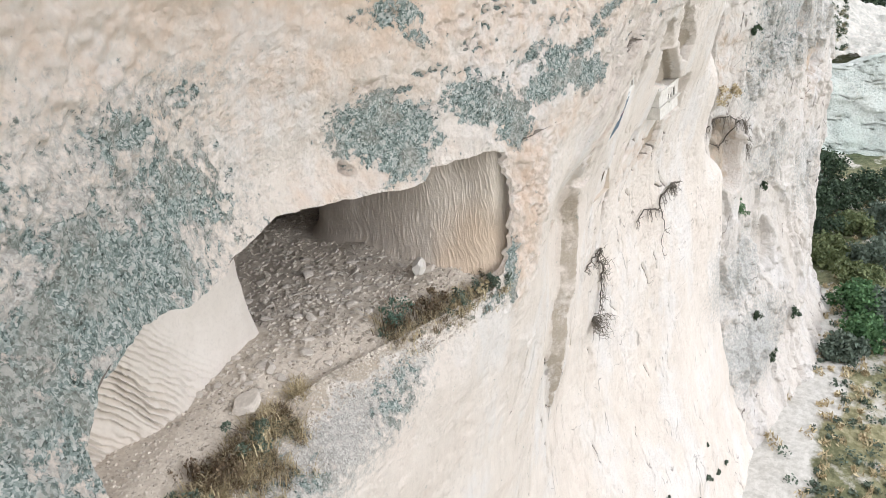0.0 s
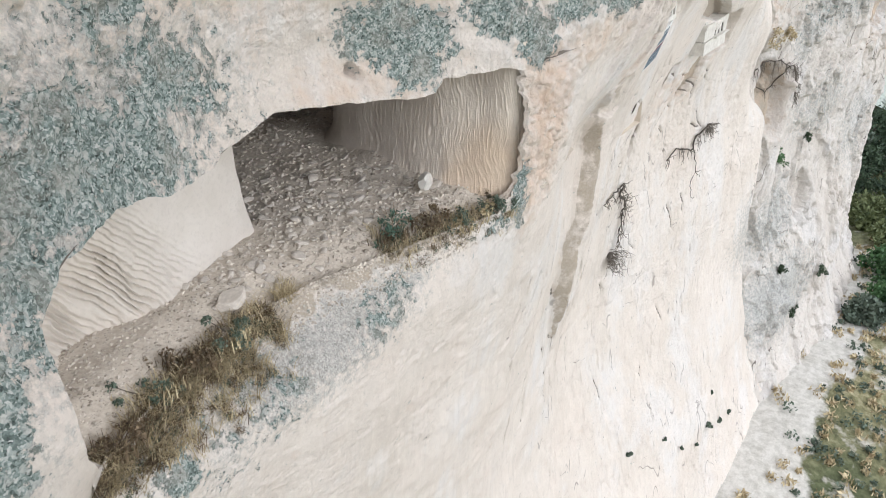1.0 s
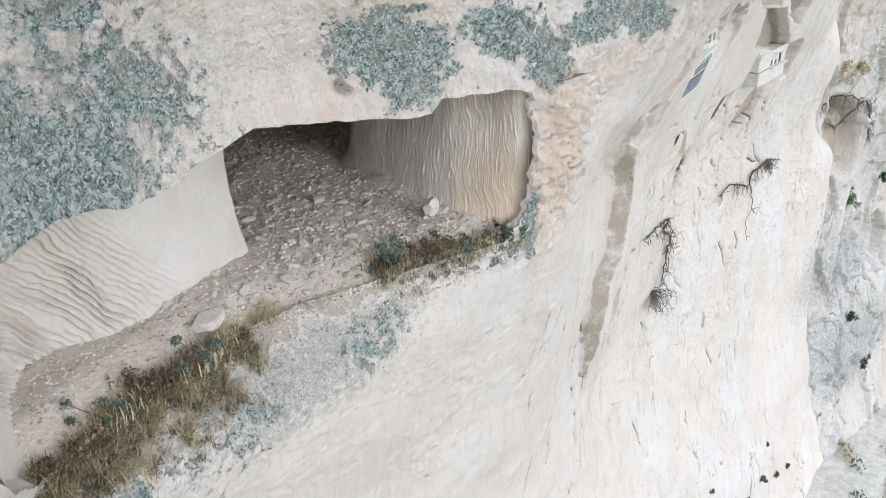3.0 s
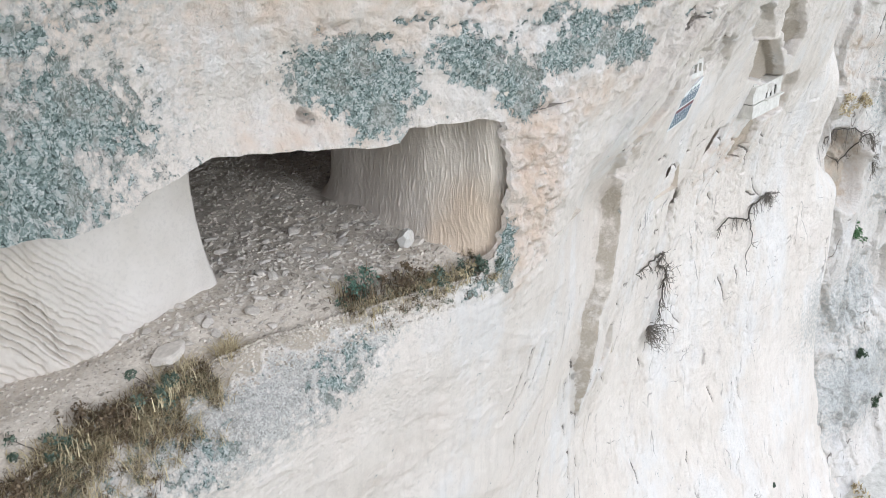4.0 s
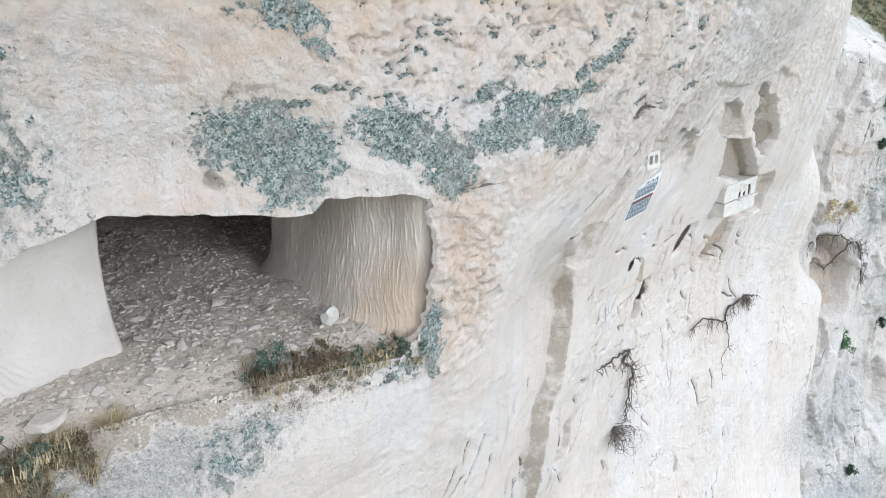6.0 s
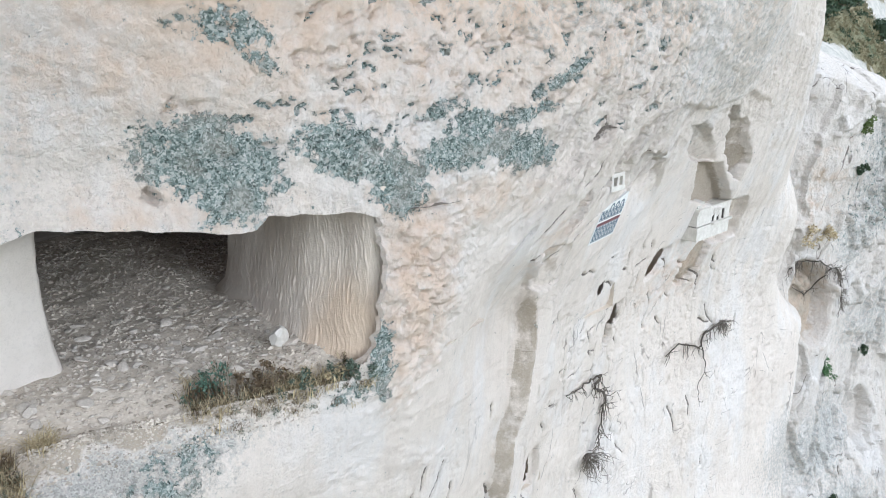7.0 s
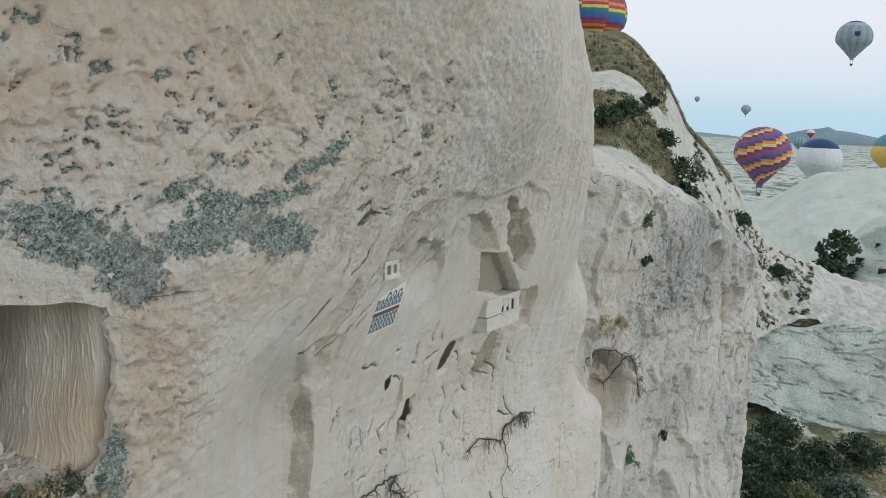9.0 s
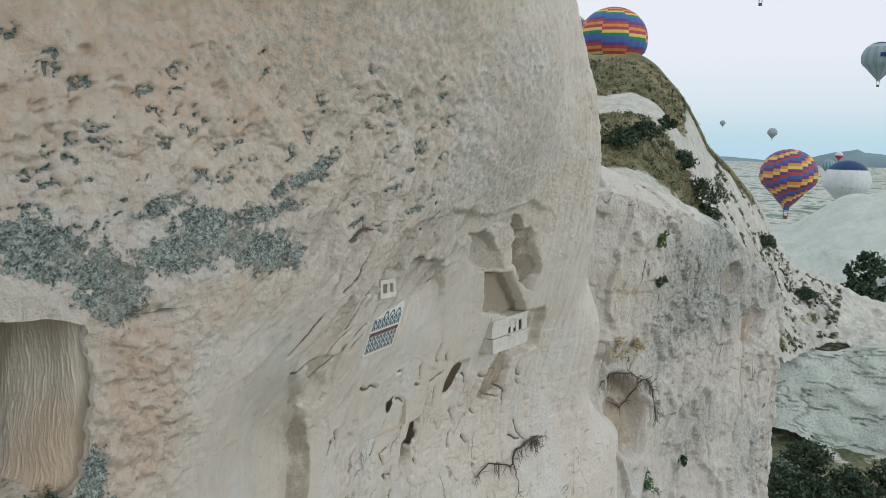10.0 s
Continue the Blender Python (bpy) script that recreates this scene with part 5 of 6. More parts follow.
def root_tangle(seed, spine, spread, twigs, label, width=0.06, lift=0.12, place=on_cliff):
    """A dead root hanging down the rock: spine of (x, z), thin rootlets off it, a brushy end."""
    rnd = random.Random(seed)
    root = new("hanging_root")
    base = place(*spine[0], lift)
    root.matrix_world = Matrix.Translation(base)
    tagged(root, label, "root", "roots on the cliff")
    pts = []
    for (x0, z0), (x1, z1) in zip(spine, spine[1:]):
        pts += crooked(rnd, place(x0, z0, lift), place(x1, z1, lift), 4, 0.09)[:-1]
    pts.append(place(*spine[-1], lift))
    pts = [p - base for p in pts]
    n = len(pts)
    tubes_mesh("main_root", [(pts, [width * (1 - 0.6 * k / n) for k in range(n)])], M_ROOT, root)
    thin = []
    for _ in range(twigs):
        k = rnd.randrange(n)
        a = pts[k]
        ang, ln = rnd.uniform(-math.pi, math.pi * 0.15), rnd.uniform(0.4, 1.0) * spread
        b = a + Vector((math.cos(ang) * ln, rnd.uniform(-0.35, 0.05), math.sin(ang) * ln))
        q = crooked(rnd, a, b, 4, 0.08 * spread)
        thin.append((q, [0.022, 0.018, 0.014, 0.01, 0.006]))
        for _ in range(2):
            c = q[rnd.randrange(1, 4)]
            d = c + Vector((rnd.uniform(-0.4, 0.4) * spread, rnd.uniform(-0.15, 0.05), rnd.uniform(-0.6, 0.1) * spread))
            thin.append((crooked(rnd, c, d, 3, 0.05 * spread), [0.012, 0.01, 0.008, 0.004]))
    tagged(tubes_mesh("rootlet_tangle", thin, M_TWIG, root), kind="stuff")
    return root


root_tangle(3, [(35.5, 22.4), (35.2, 21.8), (36.2, 21.2), (36.4, 20.3), (36.2, 19.4), (36.3, 18.6)], 1.0, 34, "dark dead root hanging down the pale cliff")
root_tangle(4, [(35.6, 22.3), (34.6, 22.5), (33.6, 22.3), (32.4, 22.6)], 0.6, 12, "thin dark root creeping across the pale cliff", 0.045)
root_tangle(5, [(45.8, 22.1), (44.6, 21.9), (44.0, 21.2), (42.6, 21.7), (41.6, 21.3)], 0.9, 26, "crooked dead root lying on the pale cliff", 0.06)
root_tangle(6, [(44.3, 21.2), (44.5, 20.0), (43.7, 19.2), (43.8, 18.2)], 0.3, 6, "long thin root running down a crack", 0.025)


def dead_bush(seed, x, z, size, count, label):
    rnd = random.Random(seed)
    root = new("dead_bush")
    base = on_cliff(x, z, -0.05)
    root.matrix_world = Matrix.Translation(base)
    tagged(root, label, "bush", "dead bushes on the cliff")
    stems = []
    for _ in range(count):
        a = rnd.uniform(-2.9, 0.1)
        tip = Vector((math.cos(a) * size * rnd.uniform(0.5, 1), -rnd.uniform(0.2, 0.7) * size, math.sin(a) * size * rnd.uniform(0.4, 0.9)))
        stems.append((crooked(rnd, (0, 0, 0), tip, 5, 0.09 * size), [0.025, 0.02, 0.016, 0.012, 0.009, 0.004]))
        for _ in range(2):
            c = stems[-1][0][rnd.randrange(2, 5)] if len(stems[-1][0]) > 4 else tip
            d = c + Vector((rnd.uniform(-0.4, 0.4), rnd.uniform(-0.3, 0.0), rnd.uniform(-0.5, 0.2))) * size
            stems.append((crooked(rnd, c, d, 3, 0.05 * size), [0.012, 0.01, 0.007, 0.003]))
            stems.append((stems.pop()))
    tagged(tubes_mesh("stem_tangle", stems, M_TWIG, root), kind="stuff")
    return root


dead_bush(7, 35.6, 18.3, 1.25, 46, "dense grey dead bush hanging from the pale cliff")
dead_bush(8, 45.9, 22.2, 0.8, 26, "small dry bush on the pale cliff")


def on_tower(x, z, lift):
    """A point in front of the tower's face."""
    near_k = np.argmin((BX - x) ** 2 + (BZ - z) ** 2 + 40 * np.maximum(0, V - 1))
    return Vector((x, float(BY.ravel()[near_k]) - lift, z))


root_tangle(9, [(55.0, 22.9), (55.6, 23.3), (56.4, 23.1), (57.2, 23.2), (57.9, 22.7), (58.5, 22.6)], 1.0, 46, "dark thick roots bridging a hollow in the rock", 0.05, 0.25, on_tower)
root_tangle(10, [(57.9, 22.7), (57.9, 21.5), (57.3, 20.8), (56.4, 21.4)], 0.7, 10, "dark root looping inside a rock hollow", 0.05, 0.3, on_tower)
root_tangle(11, [(58.2, 22.7), (58.9, 21.9), (59.4, 20.8), (59.8, 19.8)], 1.1, 34, "brushy dead root spilling from the rock", 0.06, 0.3, on_tower)


# ---- plants ----
def leaf_cloud(name, clumps, per, leaf, material, parent, seed, upright=0.0, long=1.6):
    """Leaves as small folded blades scattered through clumps: (x, y, z, radius)."""
    r = np.random.RandomState(seed)
    cl = np.array(clumps, float)
    n = len(cl) * per
    c = np.repeat(cl, per, 0)
    d = r.normal(size=(n, 3))
    d /= np.linalg.norm(d, axis=1)[:, None]
    pos = c[:, :3] + d * (c[:, 3:4] * r.rand(n, 1) ** 0.45)
    a = r.normal(size=(n, 3)) + np.array([0, 0, upright])
    a /= np.linalg.norm(a, axis=1)[:, None]
    b = np.cross(a, r.normal(size=(n, 3)))
    b /= np.linalg.norm(b, axis=1)[:, None]
    s = leaf * (0.6 + 0.8 * r.rand(n, 1))
    p0, p1, p2, p3 = pos - a * s * long / 2, pos + b * s * 0.5, pos + a * s * long / 2, pos - b * s * 0.5
    co = np.stack([p0, p1, p2, p3], 1).reshape(-1, 3)
    faces = np.arange(n * 4).reshape(n, 4)
    return from_arrays(name, co, faces, material, parent)


def grass_blades(name, centres, per, height, material, parent, seed, droop=0.5, width=0.012):
    r = np.random.RandomState(seed)
    c = np.repeat(np.array(centres, float), per, 0)
    n = len(c)
    c[:, :2] += r.normal(size=(n, 2)) * 0.10
    h = height * (0.5 + 0.7 * r.rand(n))
    ang = r.rand(n) * 2 * math.pi
    lean = droop * (0.3 + r.rand(n)) * h
    dx, dy = np.cos(ang) * lean, np.sin(ang) * lean
    w = width * (0.7 + 0.8 * r.rand(n))
    sx, sy = -np.sin(ang) * w, np.cos(ang) * w
    p = lambda f, g, z, k: np.stack([c[:, 0] + dx * f + sx * k, c[:, 1] + dy * f + sy * k, c[:, 2] + h * z], 1)
    co = np.stack([p(0, 0, 0, 1), p(0, 0, 0, -1), p(0.35, 0, 0.6, -0.8), p(0.35, 0, 0.6, 0.8), p(1, 0, 0.85, 0)], 1).reshape(-1, 3)
    f = []
    for k in range(n):
        o = k * 5
        f += [(o, o + 1, o + 2, o + 3), (o + 3, o + 2, o + 4)]
    return from_arrays(name, co, f, material, parent)


def ledge_point(x, back):
    y = float(face_depth(np.array([x]), np.array([28.55]))[0]) + back
    return x, y, float(floor_height(np.array([x]), np.array([y]))[0])


def ledge_shrub(x, back, size, material, label, seed, straw=None, count=60):
    root = new("shrub")
    p = ledge_point(x, back)
    root.matrix_world = Matrix.Translation((p[0], p[1], p[2] - 0.05))
    tagged(root, label, "shrub", "shrubs on the ledge")
    rnd = random.Random(seed)
    cl = [(rnd.gauss(0, 0.5) * size, rnd.gauss(0, 0.3) * size, abs(rnd.gauss(0.25, 0.18)) * size, rnd.uniform(0.12, 0.26) * size) for _ in range(12)]
    leaf_cloud("foliage", cl, count, 0.05, material, root, seed, 0.4)
    stems = [(crooked(rnd, (0, 0, 0), c[:3], 3, 0.05), [0.02, 0.016, 0.012, 0.006]) for c in cl]
    tagged(tubes_mesh("stem_tangle", stems, M_TWIG, root), kind="stuff")
    if straw:
        tagged(grass_blades("dry_stalk_tuft", [(c[0], c[1], 0) for c in cl], 16, 0.55 * size, straw, root, seed + 1), kind="stuff")
    return root


ledge_shrub(16.4, 0.5, 1.15, M_LEAF_TEAL, "teal-green leafy shrub on the cave ledge", 21, M_STRAW_DARK, 55)
ledge_shrub(17.3, 0.45, 0.8, M_STRAW_DARK, "brown dry shrub on the cave ledge", 22, M_STRAW_DARK)
ledge_shrub(18.2, 0.20, 0.75, M_LEAF_GREY, "grey-green shrub at the ledge edge", 23, M_STRAW)
ledge_shrub(18.9, 0.35, 0.7, M_STRAW, "straw-coloured dry shrub by the cave wall", 24, M_STRAW)
ledge_shrub(19.7, 0.10, 0.8, M_LEAF_GREY, "grey-green shrub climbing the cave jamb", 25)
ledge_shrub(10.8, -0.05, 0.8, M_LEAF_GREY, "grey-green shrub among dry grass on the ledge", 26, M_STRAW)
ledge_shrub(9.3, 0.05, 0.8, M_STRAW_DARK, "dark dry shrub on the ledge", 27, M_STRAW_DARK)
ledge_shrub(8.2, 0.15, 0.8, M_LEAF_GREY, "grey-green shrub on the dusty ledge", 28, M_STRAW)
ledge_shrub(6.9, 0.1, 0.9, M_STRAW_DARK, "dark brittle shrub at the ledge end", 29, M_STRAW_DARK)

rnd = random.Random(40)
straw, brown_tufts, greens = [], [], []


def slope_point(x, back):
    """On the ledge behind its edge, on the slope below in front of it."""
    if back > 0:
        return ledge_point(x, back)
    z = 28.45 + back * 1.25
    return x, at_face(x, z), z


for _ in range(950):
    x = 5.9 + 6.0 * rnd.random() ** 0.95
    back = rnd.gauss(-0.26, 0.28)
    if float(F3.fbm(np.array(x * 1.4), np.array(back * 1.6 + 9), 2)) < -0.2:
        continue
    p = slope_point(x, back)
    q = (p[0], p[1] - 0.02, p[2] + 0.04, rnd.uniform(0.06, 0.18))
    r = rnd.random()
    # dark brown tufts favoured at the top edge, to paint the shadow there
    r = r + 0.25 * (back > -0.2) - 0.1 * (back < -0.6)
    (straw if r < 0.44 else brown_tufts if r < 0.76 or back > -0.12 else greens).append(q)
for _ in range(170):
    x = rnd.uniform(15.6, 19.9)
    p = slope_point(x, rnd.gauss(0.15, 0.28))
    q = (p[0], p[1], p[2] + 0.04, rnd.uniform(0.06, 0.18))
    r = rnd.random()
    (straw if r < 0.45 else brown_tufts if r < 0.75 else greens).append(q)
for _ in range(16):
    p = slope_point(rnd.gauss(12.6, 0.12), rnd.gauss(0.15, 0.10))
    straw.append((p[0], p[1], p[2] + 0.08, rnd.uniform(0.06, 0.16)))
low = [(a, b, c - 0.03, d * 0.8) for a, b, c, d in straw[::3]]
for name, cl, m, sd2, lab in (("brown_scrub", brown_tufts + low, M_STRAW_DARK, 42, "brown withered scrub along the ledge edge"), ("grey_scrub", greens, M_LEAF_GREY, 43, "grey-green low scrub along the ledge edge")):
    tagged(leaf_cloud(name, cl, 70, 0.018, m, None, sd2, 0.2, 2.6), lab, "scrub", kind="stuff")
tagged(grass_blades("dry_grass", [(a, b, c - 0.08) for a, b, c, d in straw], 20, 0.36, M_STRAW, None, 41, 1.3, 0.007), "straw-coloured dry grass arching over the ledge edge", "grass", kind="stuff")
tagged(grass_blades("brown_grass", [(a, b, c - 0.08) for a, b, c, d in brown_tufts], 14, 0.26, M_STRAW_DARK, None, 44, 1.3, 0.006), "brown withered grass along the ledge edge", "grass", kind="stuff")


# ---- stones ----
def stone_mesh(name, seed, flat=0.6, sub=2):
    bm = bmesh.new()
    bmesh.ops.create_icosphere(bm, subdivisions=sub, radius=0.5)
    r = random.Random(seed)
    cuts = [(Vector((r.gauss(0, 1), r.gauss(0, 1), r.gauss(0, 1))).normalized(), r.uniform(0.26, 0.42)) for _ in range(9)]
    for v in bm.verts:
        for nrm, d in cuts:
            over = v.co.dot(nrm) - d
            if over > 0:
                v.co -= nrm * over
        v.co.z *= flat
    me = bpy.data.meshes.new(name)
    bm.to_mesh(me)
    bm.free()
    me.materials.append(M_STONE)
    return me


STONES = [stone_mesh("loose_stone", 60 + k, 0.28 + 0.08 * (k % 3), 2) for k in range(7)]
rnd = random.Random(61)
for k in range(330):
    x, y = rnd.uniform(11.0, 19.4), rnd.triangular(11.6, 19.5, 13.5)
    if y < float(face_depth(np.array([x]), np.array([28.55]))[0]) + 0.35 or (x < 14.4 and y > 15.1) or x > 19.3 - 0.1 * (14 - y):
        continue
    s = rnd.choice((0.12, 0.16, 0.2, 0.26, 0.34)) * rnd.uniform(0.8, 1.2)
    ob = new("loose_stone", rnd.choice(STONES))
    ob.matrix_world = pose(x, y, float(floor_height(np.array([x]), np.array([y]))[0]) + 0.10 * s, rnd.uniform(-14, 14), rnd.uniform(-14, 14), rnd.uniform(0, 360)) @ Matrix.Diagonal((s * rnd.uniform(1, 1.6), s, s, 1))
    tagged(ob, "loose pale tuff stone on the cave floor", "stone", "loose stones on the cave floor")


def gravel(name, count, x0, x1, y0, y1, lo, hi, seed, material, label):
    r = np.random.RandomState(seed)
    x, y = r.uniform(x0, x1, count), y0 + (y1 - y0) * r.rand(count) ** 1.3
    front = face_depth(x, np.full(count, 28.55))
    ok = (y > front - 0.02) & ~((x < 14.3) & (y > 15.2) & (y < 17.5)) & ((x < 19.6) | (y > 18.9))
    x, y = x[ok], y[ok]
    z = floor_height(x, y)
    n = len(x)
    s = lo + (hi - lo) * r.rand(n) ** 3
    base = np.array([(1, 0, 0), (0, 1, 0), (-1, 0, 0), (0, -1, 0), (0.2, 0.1, 0.8), (0, 0, -0.5)], float)
    a = r.rand(n) * 6.28
    shape = base[None] * (1 + r.uniform(-0.35, 0.35, (n, 6, 3)))
    X = shape[..., 0] * np.cos(a)[:, None] - shape[..., 1] * np.sin(a)[:, None]
    Y = shape[..., 0] * np.sin(a)[:, None] + shape[..., 1] * np.cos(a)[:, None]
    co = np.stack([x[:, None] + X * s[:, None], y[:, None] + Y * s[:, None] * 0.8, z[:, None] + 0.1 * s[:, None] + shape[..., 2] * s[:, None] * 0.6], -1).reshape(-1, 3)
    tri = np.array([(0, 1, 4), (1, 2, 4), (2, 3, 4), (3, 0, 4), (1, 0, 5), (2, 1, 5), (3, 2, 5), (0, 3, 5)])
    faces = (np.arange(n)[:, None, None] * 6 + tri[None]).reshape(-1, 3)
    return tagged(from_arrays(name, co, faces, material), label, "gravel", kind="stuff")


M_GRAVEL = leaf_material("gravel", (0.26, 0.226, 0.183), (0.71, 0.645, 0.56))
gravel("gravel", 25000, 11.0, 24.0, 11.0, 26.5, 0.02, 0.11, 71, M_GRAVEL, "grey-brown rubble covering the cave floor")
gravel("gravel", 6000, 5.8, 11.5, 11.0, 15.2, 0.015, 0.075, 72, M_GRAVEL, "fine brown gravel on the ledge floor")


def crumbs(name, count, seed, material, label):
    """Small stones spilled over the bank below the ledge."""
    r = np.random.RandomState(seed)
    x, z = r.uniform(6.2, 18.5, count), 28.5 - 0.75 * r.rand(count) ** 2
    y = np.array([at_face(a, b) for a, b in zip(x, z)])
    s = 0.015 + 0.05 * r.rand(count) ** 3
    base = np.array([(1, 0, 0), (0, 1, 0), (-1, 0, 0), (0, -1, 0), (0.2, 0.1, 0.8), (0, 0, -0.5)], float)
    shape = base[None] * (1 + r.uniform(-0.35, 0.35, (count, 6, 3))) * s[:, None, None]
    co = (np.stack([x, y, z], 1)[:, None] + shape).reshape(-1, 3)
    tri = np.array([(0, 1, 4), (1, 2, 4), (2, 3, 4), (3, 0, 4), (1, 0, 5), (2, 1, 5), (3, 2, 5), (0, 3, 5)])
    faces = (np.arange(count)[:, None, None] * 6 + tri[None]).reshape(-1, 3)
    return tagged(from_arrays(name, co, faces, material), label, "gravel", kind="stuff")


crumbs("crumbs", 5200, 73, M_GRAVEL, "crumbled tuff spilling over the ledge edge")


def boulder(x, y, sx, sy, sz, turn, material, label, seed, sink=0.1):
    """An angular block: a stone with many flat breaks."""
    r = random.Random(seed)
    bm = bmesh.new()
    bmesh.ops.create_icosphere(bm, subdivisions=4, radius=0.5)
    cuts = [(Vector((r.gauss(0, 1), r.gauss(0, 1), r.gauss(0, 1))).normalized(), r.uniform(0.30, 0.40)) for _ in range(16)]
    for v in bm.verts:
        for nrm, d in cuts:
            over = v.co.dot(nrm) - d
            if over > 0:
                v.co -= nrm * over
        v.co *= 1 + 0.03 * noise.noise(v.co * 9)
    me = bpy.data.meshes.new("boulder")
    bm.to_mesh(me)
    bm.free()
    me.materials.append(material)
    ob = new("boulder", me)
    ob.matrix_world = pose(x, y, float(floor_height(np.array([x]), np.array([y]))[0]) + sz * (0.4 - sink), 4, -5, turn) @ Matrix.Diagonal((sx, sy, sz, 1))
    return tagged(ob, label, "boulder")


boulder(18.75, 13.15, 0.62, 0.55, 0.66, 30, M_WHITE, "white angular block beside the cave wall", 81)
boulder(11.45, 13.55, 1.35, 0.75, 0.30, 28, M_STONE, "flat pale rock slab lying on the ledge", 82, 0.2)
boulder(12.75, 13.85, 0.42, 0.34, 0.28, 50, M_STONE, "small pale block on the ledge", 83)


# ---- trees and bushes in the valley ----
def ground_z(x, y):
    k = np.argmin((QX - x) ** 2 + (QY - y) ** 2)
    return float(QZ.ravel()[k])


def tree(x, y, z, height, width, leaf_mat, label, seed, name="tree", leaf=0.22, per=55, clumps=46):
    rnd = random.Random(seed)
    root = new(name)
    root.matrix_world = Matrix.Translation((x, y, z - 0.2))
    tagged(root, label, "tree" if name == "tree" else "bush", "trees in the valley" if name == "tree" else "bushes")
    cl, limbs = [], []
    trunk = crooked(rnd, (0, 0, 0), (rnd.uniform(-0.3, 0.3), rnd.uniform(-0.3, 0.3), height * 0.55), 4, 0.06 * height)
    limbs.append((trunk, [0.035 * height, 0.03 * height, 0.024 * height, 0.018 * height, 0.01 * height]))
    for _ in range(clumps):
        a, f = rnd.uniform(0, 6.28), rnd.random() ** 0.6
        zc = height * rnd.uniform(0.22, 0.98)
        rad = width * 0.5 * f * math.sin(max(0.15, min(1, zc / height)) * math.pi * 0.85 + 0.25)
        cl.append((math.cos(a) * rad, math.sin(a) * rad, zc, rnd.uniform(0.10, 0.2) * width))
        if rnd.random() < 0.3:
            limbs.append((crooked(rnd, trunk[rnd.randrange(1, 4)], cl[-1][:3], 3, 0.03 * height), [0.014 * height, 0.011 * height, 0.008 * height, 0.003 * height]))
    tubes_mesh("trunk", limbs, M_TWIG, root)
    leaf_cloud("crown", cl, per, leaf, leaf_mat, root, seed)
    return root


for k, (x, y, h, w, m, lab) in enumerate((
        (94, 9.0, 2.0, 4.0, M_LEAF_OLIVE, "green bush against the rock foot"), (106, 8.0, 2.4, 5.5, M_LEAF_OLIVE, "olive spreading bush in the valley"), (122, 14.0, 5.0, 7.0, M_LEAF_DARK, "dark tree under the tuff bank"), (114, 15.5, 4.5, 6.0, M_LEAF_GREY, "grey-green tree under the tuff bank"),
        (124, 4.0, 4.0, 7.0, M_LEAF_DARK, "dark tree on the valley side"), (96, 4.5, 3.2, 6.0, M_LEAF_GREY, "grey-green bush in the valley"), (73, 5.0, 2.4, 4.0, M_LEAF_GREY, "olive bush below the rock tower"),
        (83, 5.0, 3.0, 6.0, M_LEAF, "bright green bush in the valley bottom"), (77, 3.6, 2.4, 5.0, M_LEAF, "bright green leafy bush below the cliff"),
        (97, 9.5, 2.4, 5.0, M_LEAF_OLIVE, "olive bush at the foot of the rock"), (103, 12.5, 6.0, 7.0, M_LEAF_DARK, "dark green tree below the tuff bank"),
        (112, 11.0, 4.5, 6.0, M_LEAF_DARK, "dark rounded tree in the valley"), (109, 4.0, 3.6, 6.5, M_LEAF_GREY, "grey-green shrubby tree in the valley"),
        (90, 5.5, 2.2, 5.0, M_LEAF_OLIVE, "green bush on the valley floor"), (118, 8.0, 4.0, 6.5, M_LEAF_DARK, "dark tree before the tuff bank"),
        (84, 3.0, 2.4, 5.0, M_LEAF_GREY, "olive bush on the valley floor"), (100, 1.0, 3.0, 6.0, M_LEAF_GREY, "olive green bush in the valley"))):
    tree(x, y, ground_z(x, y), h, w, m, lab, 100 + k, "bush" if h < 3.5 else "tree", 0.26, 60)
tree(*bearing(7.1, 186, 4.5), 13, 9.0, M_LEAF_DARK, "dark pointed tree before the tuff domes", 120, "tree", 0.5, 60)

# scattered scrub: low tufts
rnd = random.Random(130)
scrub, grass = [], []
for _ in range(900):
    x, y = rnd.uniform(38, 125), rnd.uniform(-25, 9)
    z = ground_z(x, y)
    (scrub if rnd.random() < 0.35 else grass).append((x, y, z + 0.15, rnd.uniform(0.25, 0.7)))
for _ in range(520):
    x, y = rnd.uniform(44, 90), rnd.uniform(-9, 4.5)
    (scrub if rnd.random() < 0.6 else grass).append((x, y, ground_z(x, y) + 0.1, rnd.uniform(0.2, 0.6)))
tagged(leaf_cloud("scrub", scrub, 40, 0.16, M_LEAF_GREY, None, 131), "low grey-green scrub over the valley floor", "scrub", kind="stuff")
tagged(leaf_cloud("tussocks", grass, 40, 0.14, M_STRAW, None, 132, 1.5, 3.0), "straw and olive tussocks over the valley floor", "grass", kind="stuff")
hs, hg = [], []
hx, hy, hz, hc = HX.ravel(), HY.ravel(), height.ravel(), cover.ravel()
vis = np.flatnonzero((HV.ravel() > 0.05) & (hc > 0.5) & (AZ.ravel() < 30) & (AZ.ravel() > 9))
for _ in range(2600):
    k = vis[rnd.randrange(len(vis))]
    (hs if rnd.random() < 0.15 else hg).append((hx[k], hy[k], hz[k] + 0.05, rnd.uniform(0.2, 0.6)))
ridge = np.flatnonzero((HV.ravel() > 0.08) & (HV.ravel() < 0.95) & (AZ.ravel() > 8.5) & (AZ.ravel() < 16.5) & ((F2.fbm(HX * 0.12, HY * 0.12, 3) + 0.5 * F4.fbm(HX * 0.5, HY * 0.5, 2)).ravel() > 0.02))
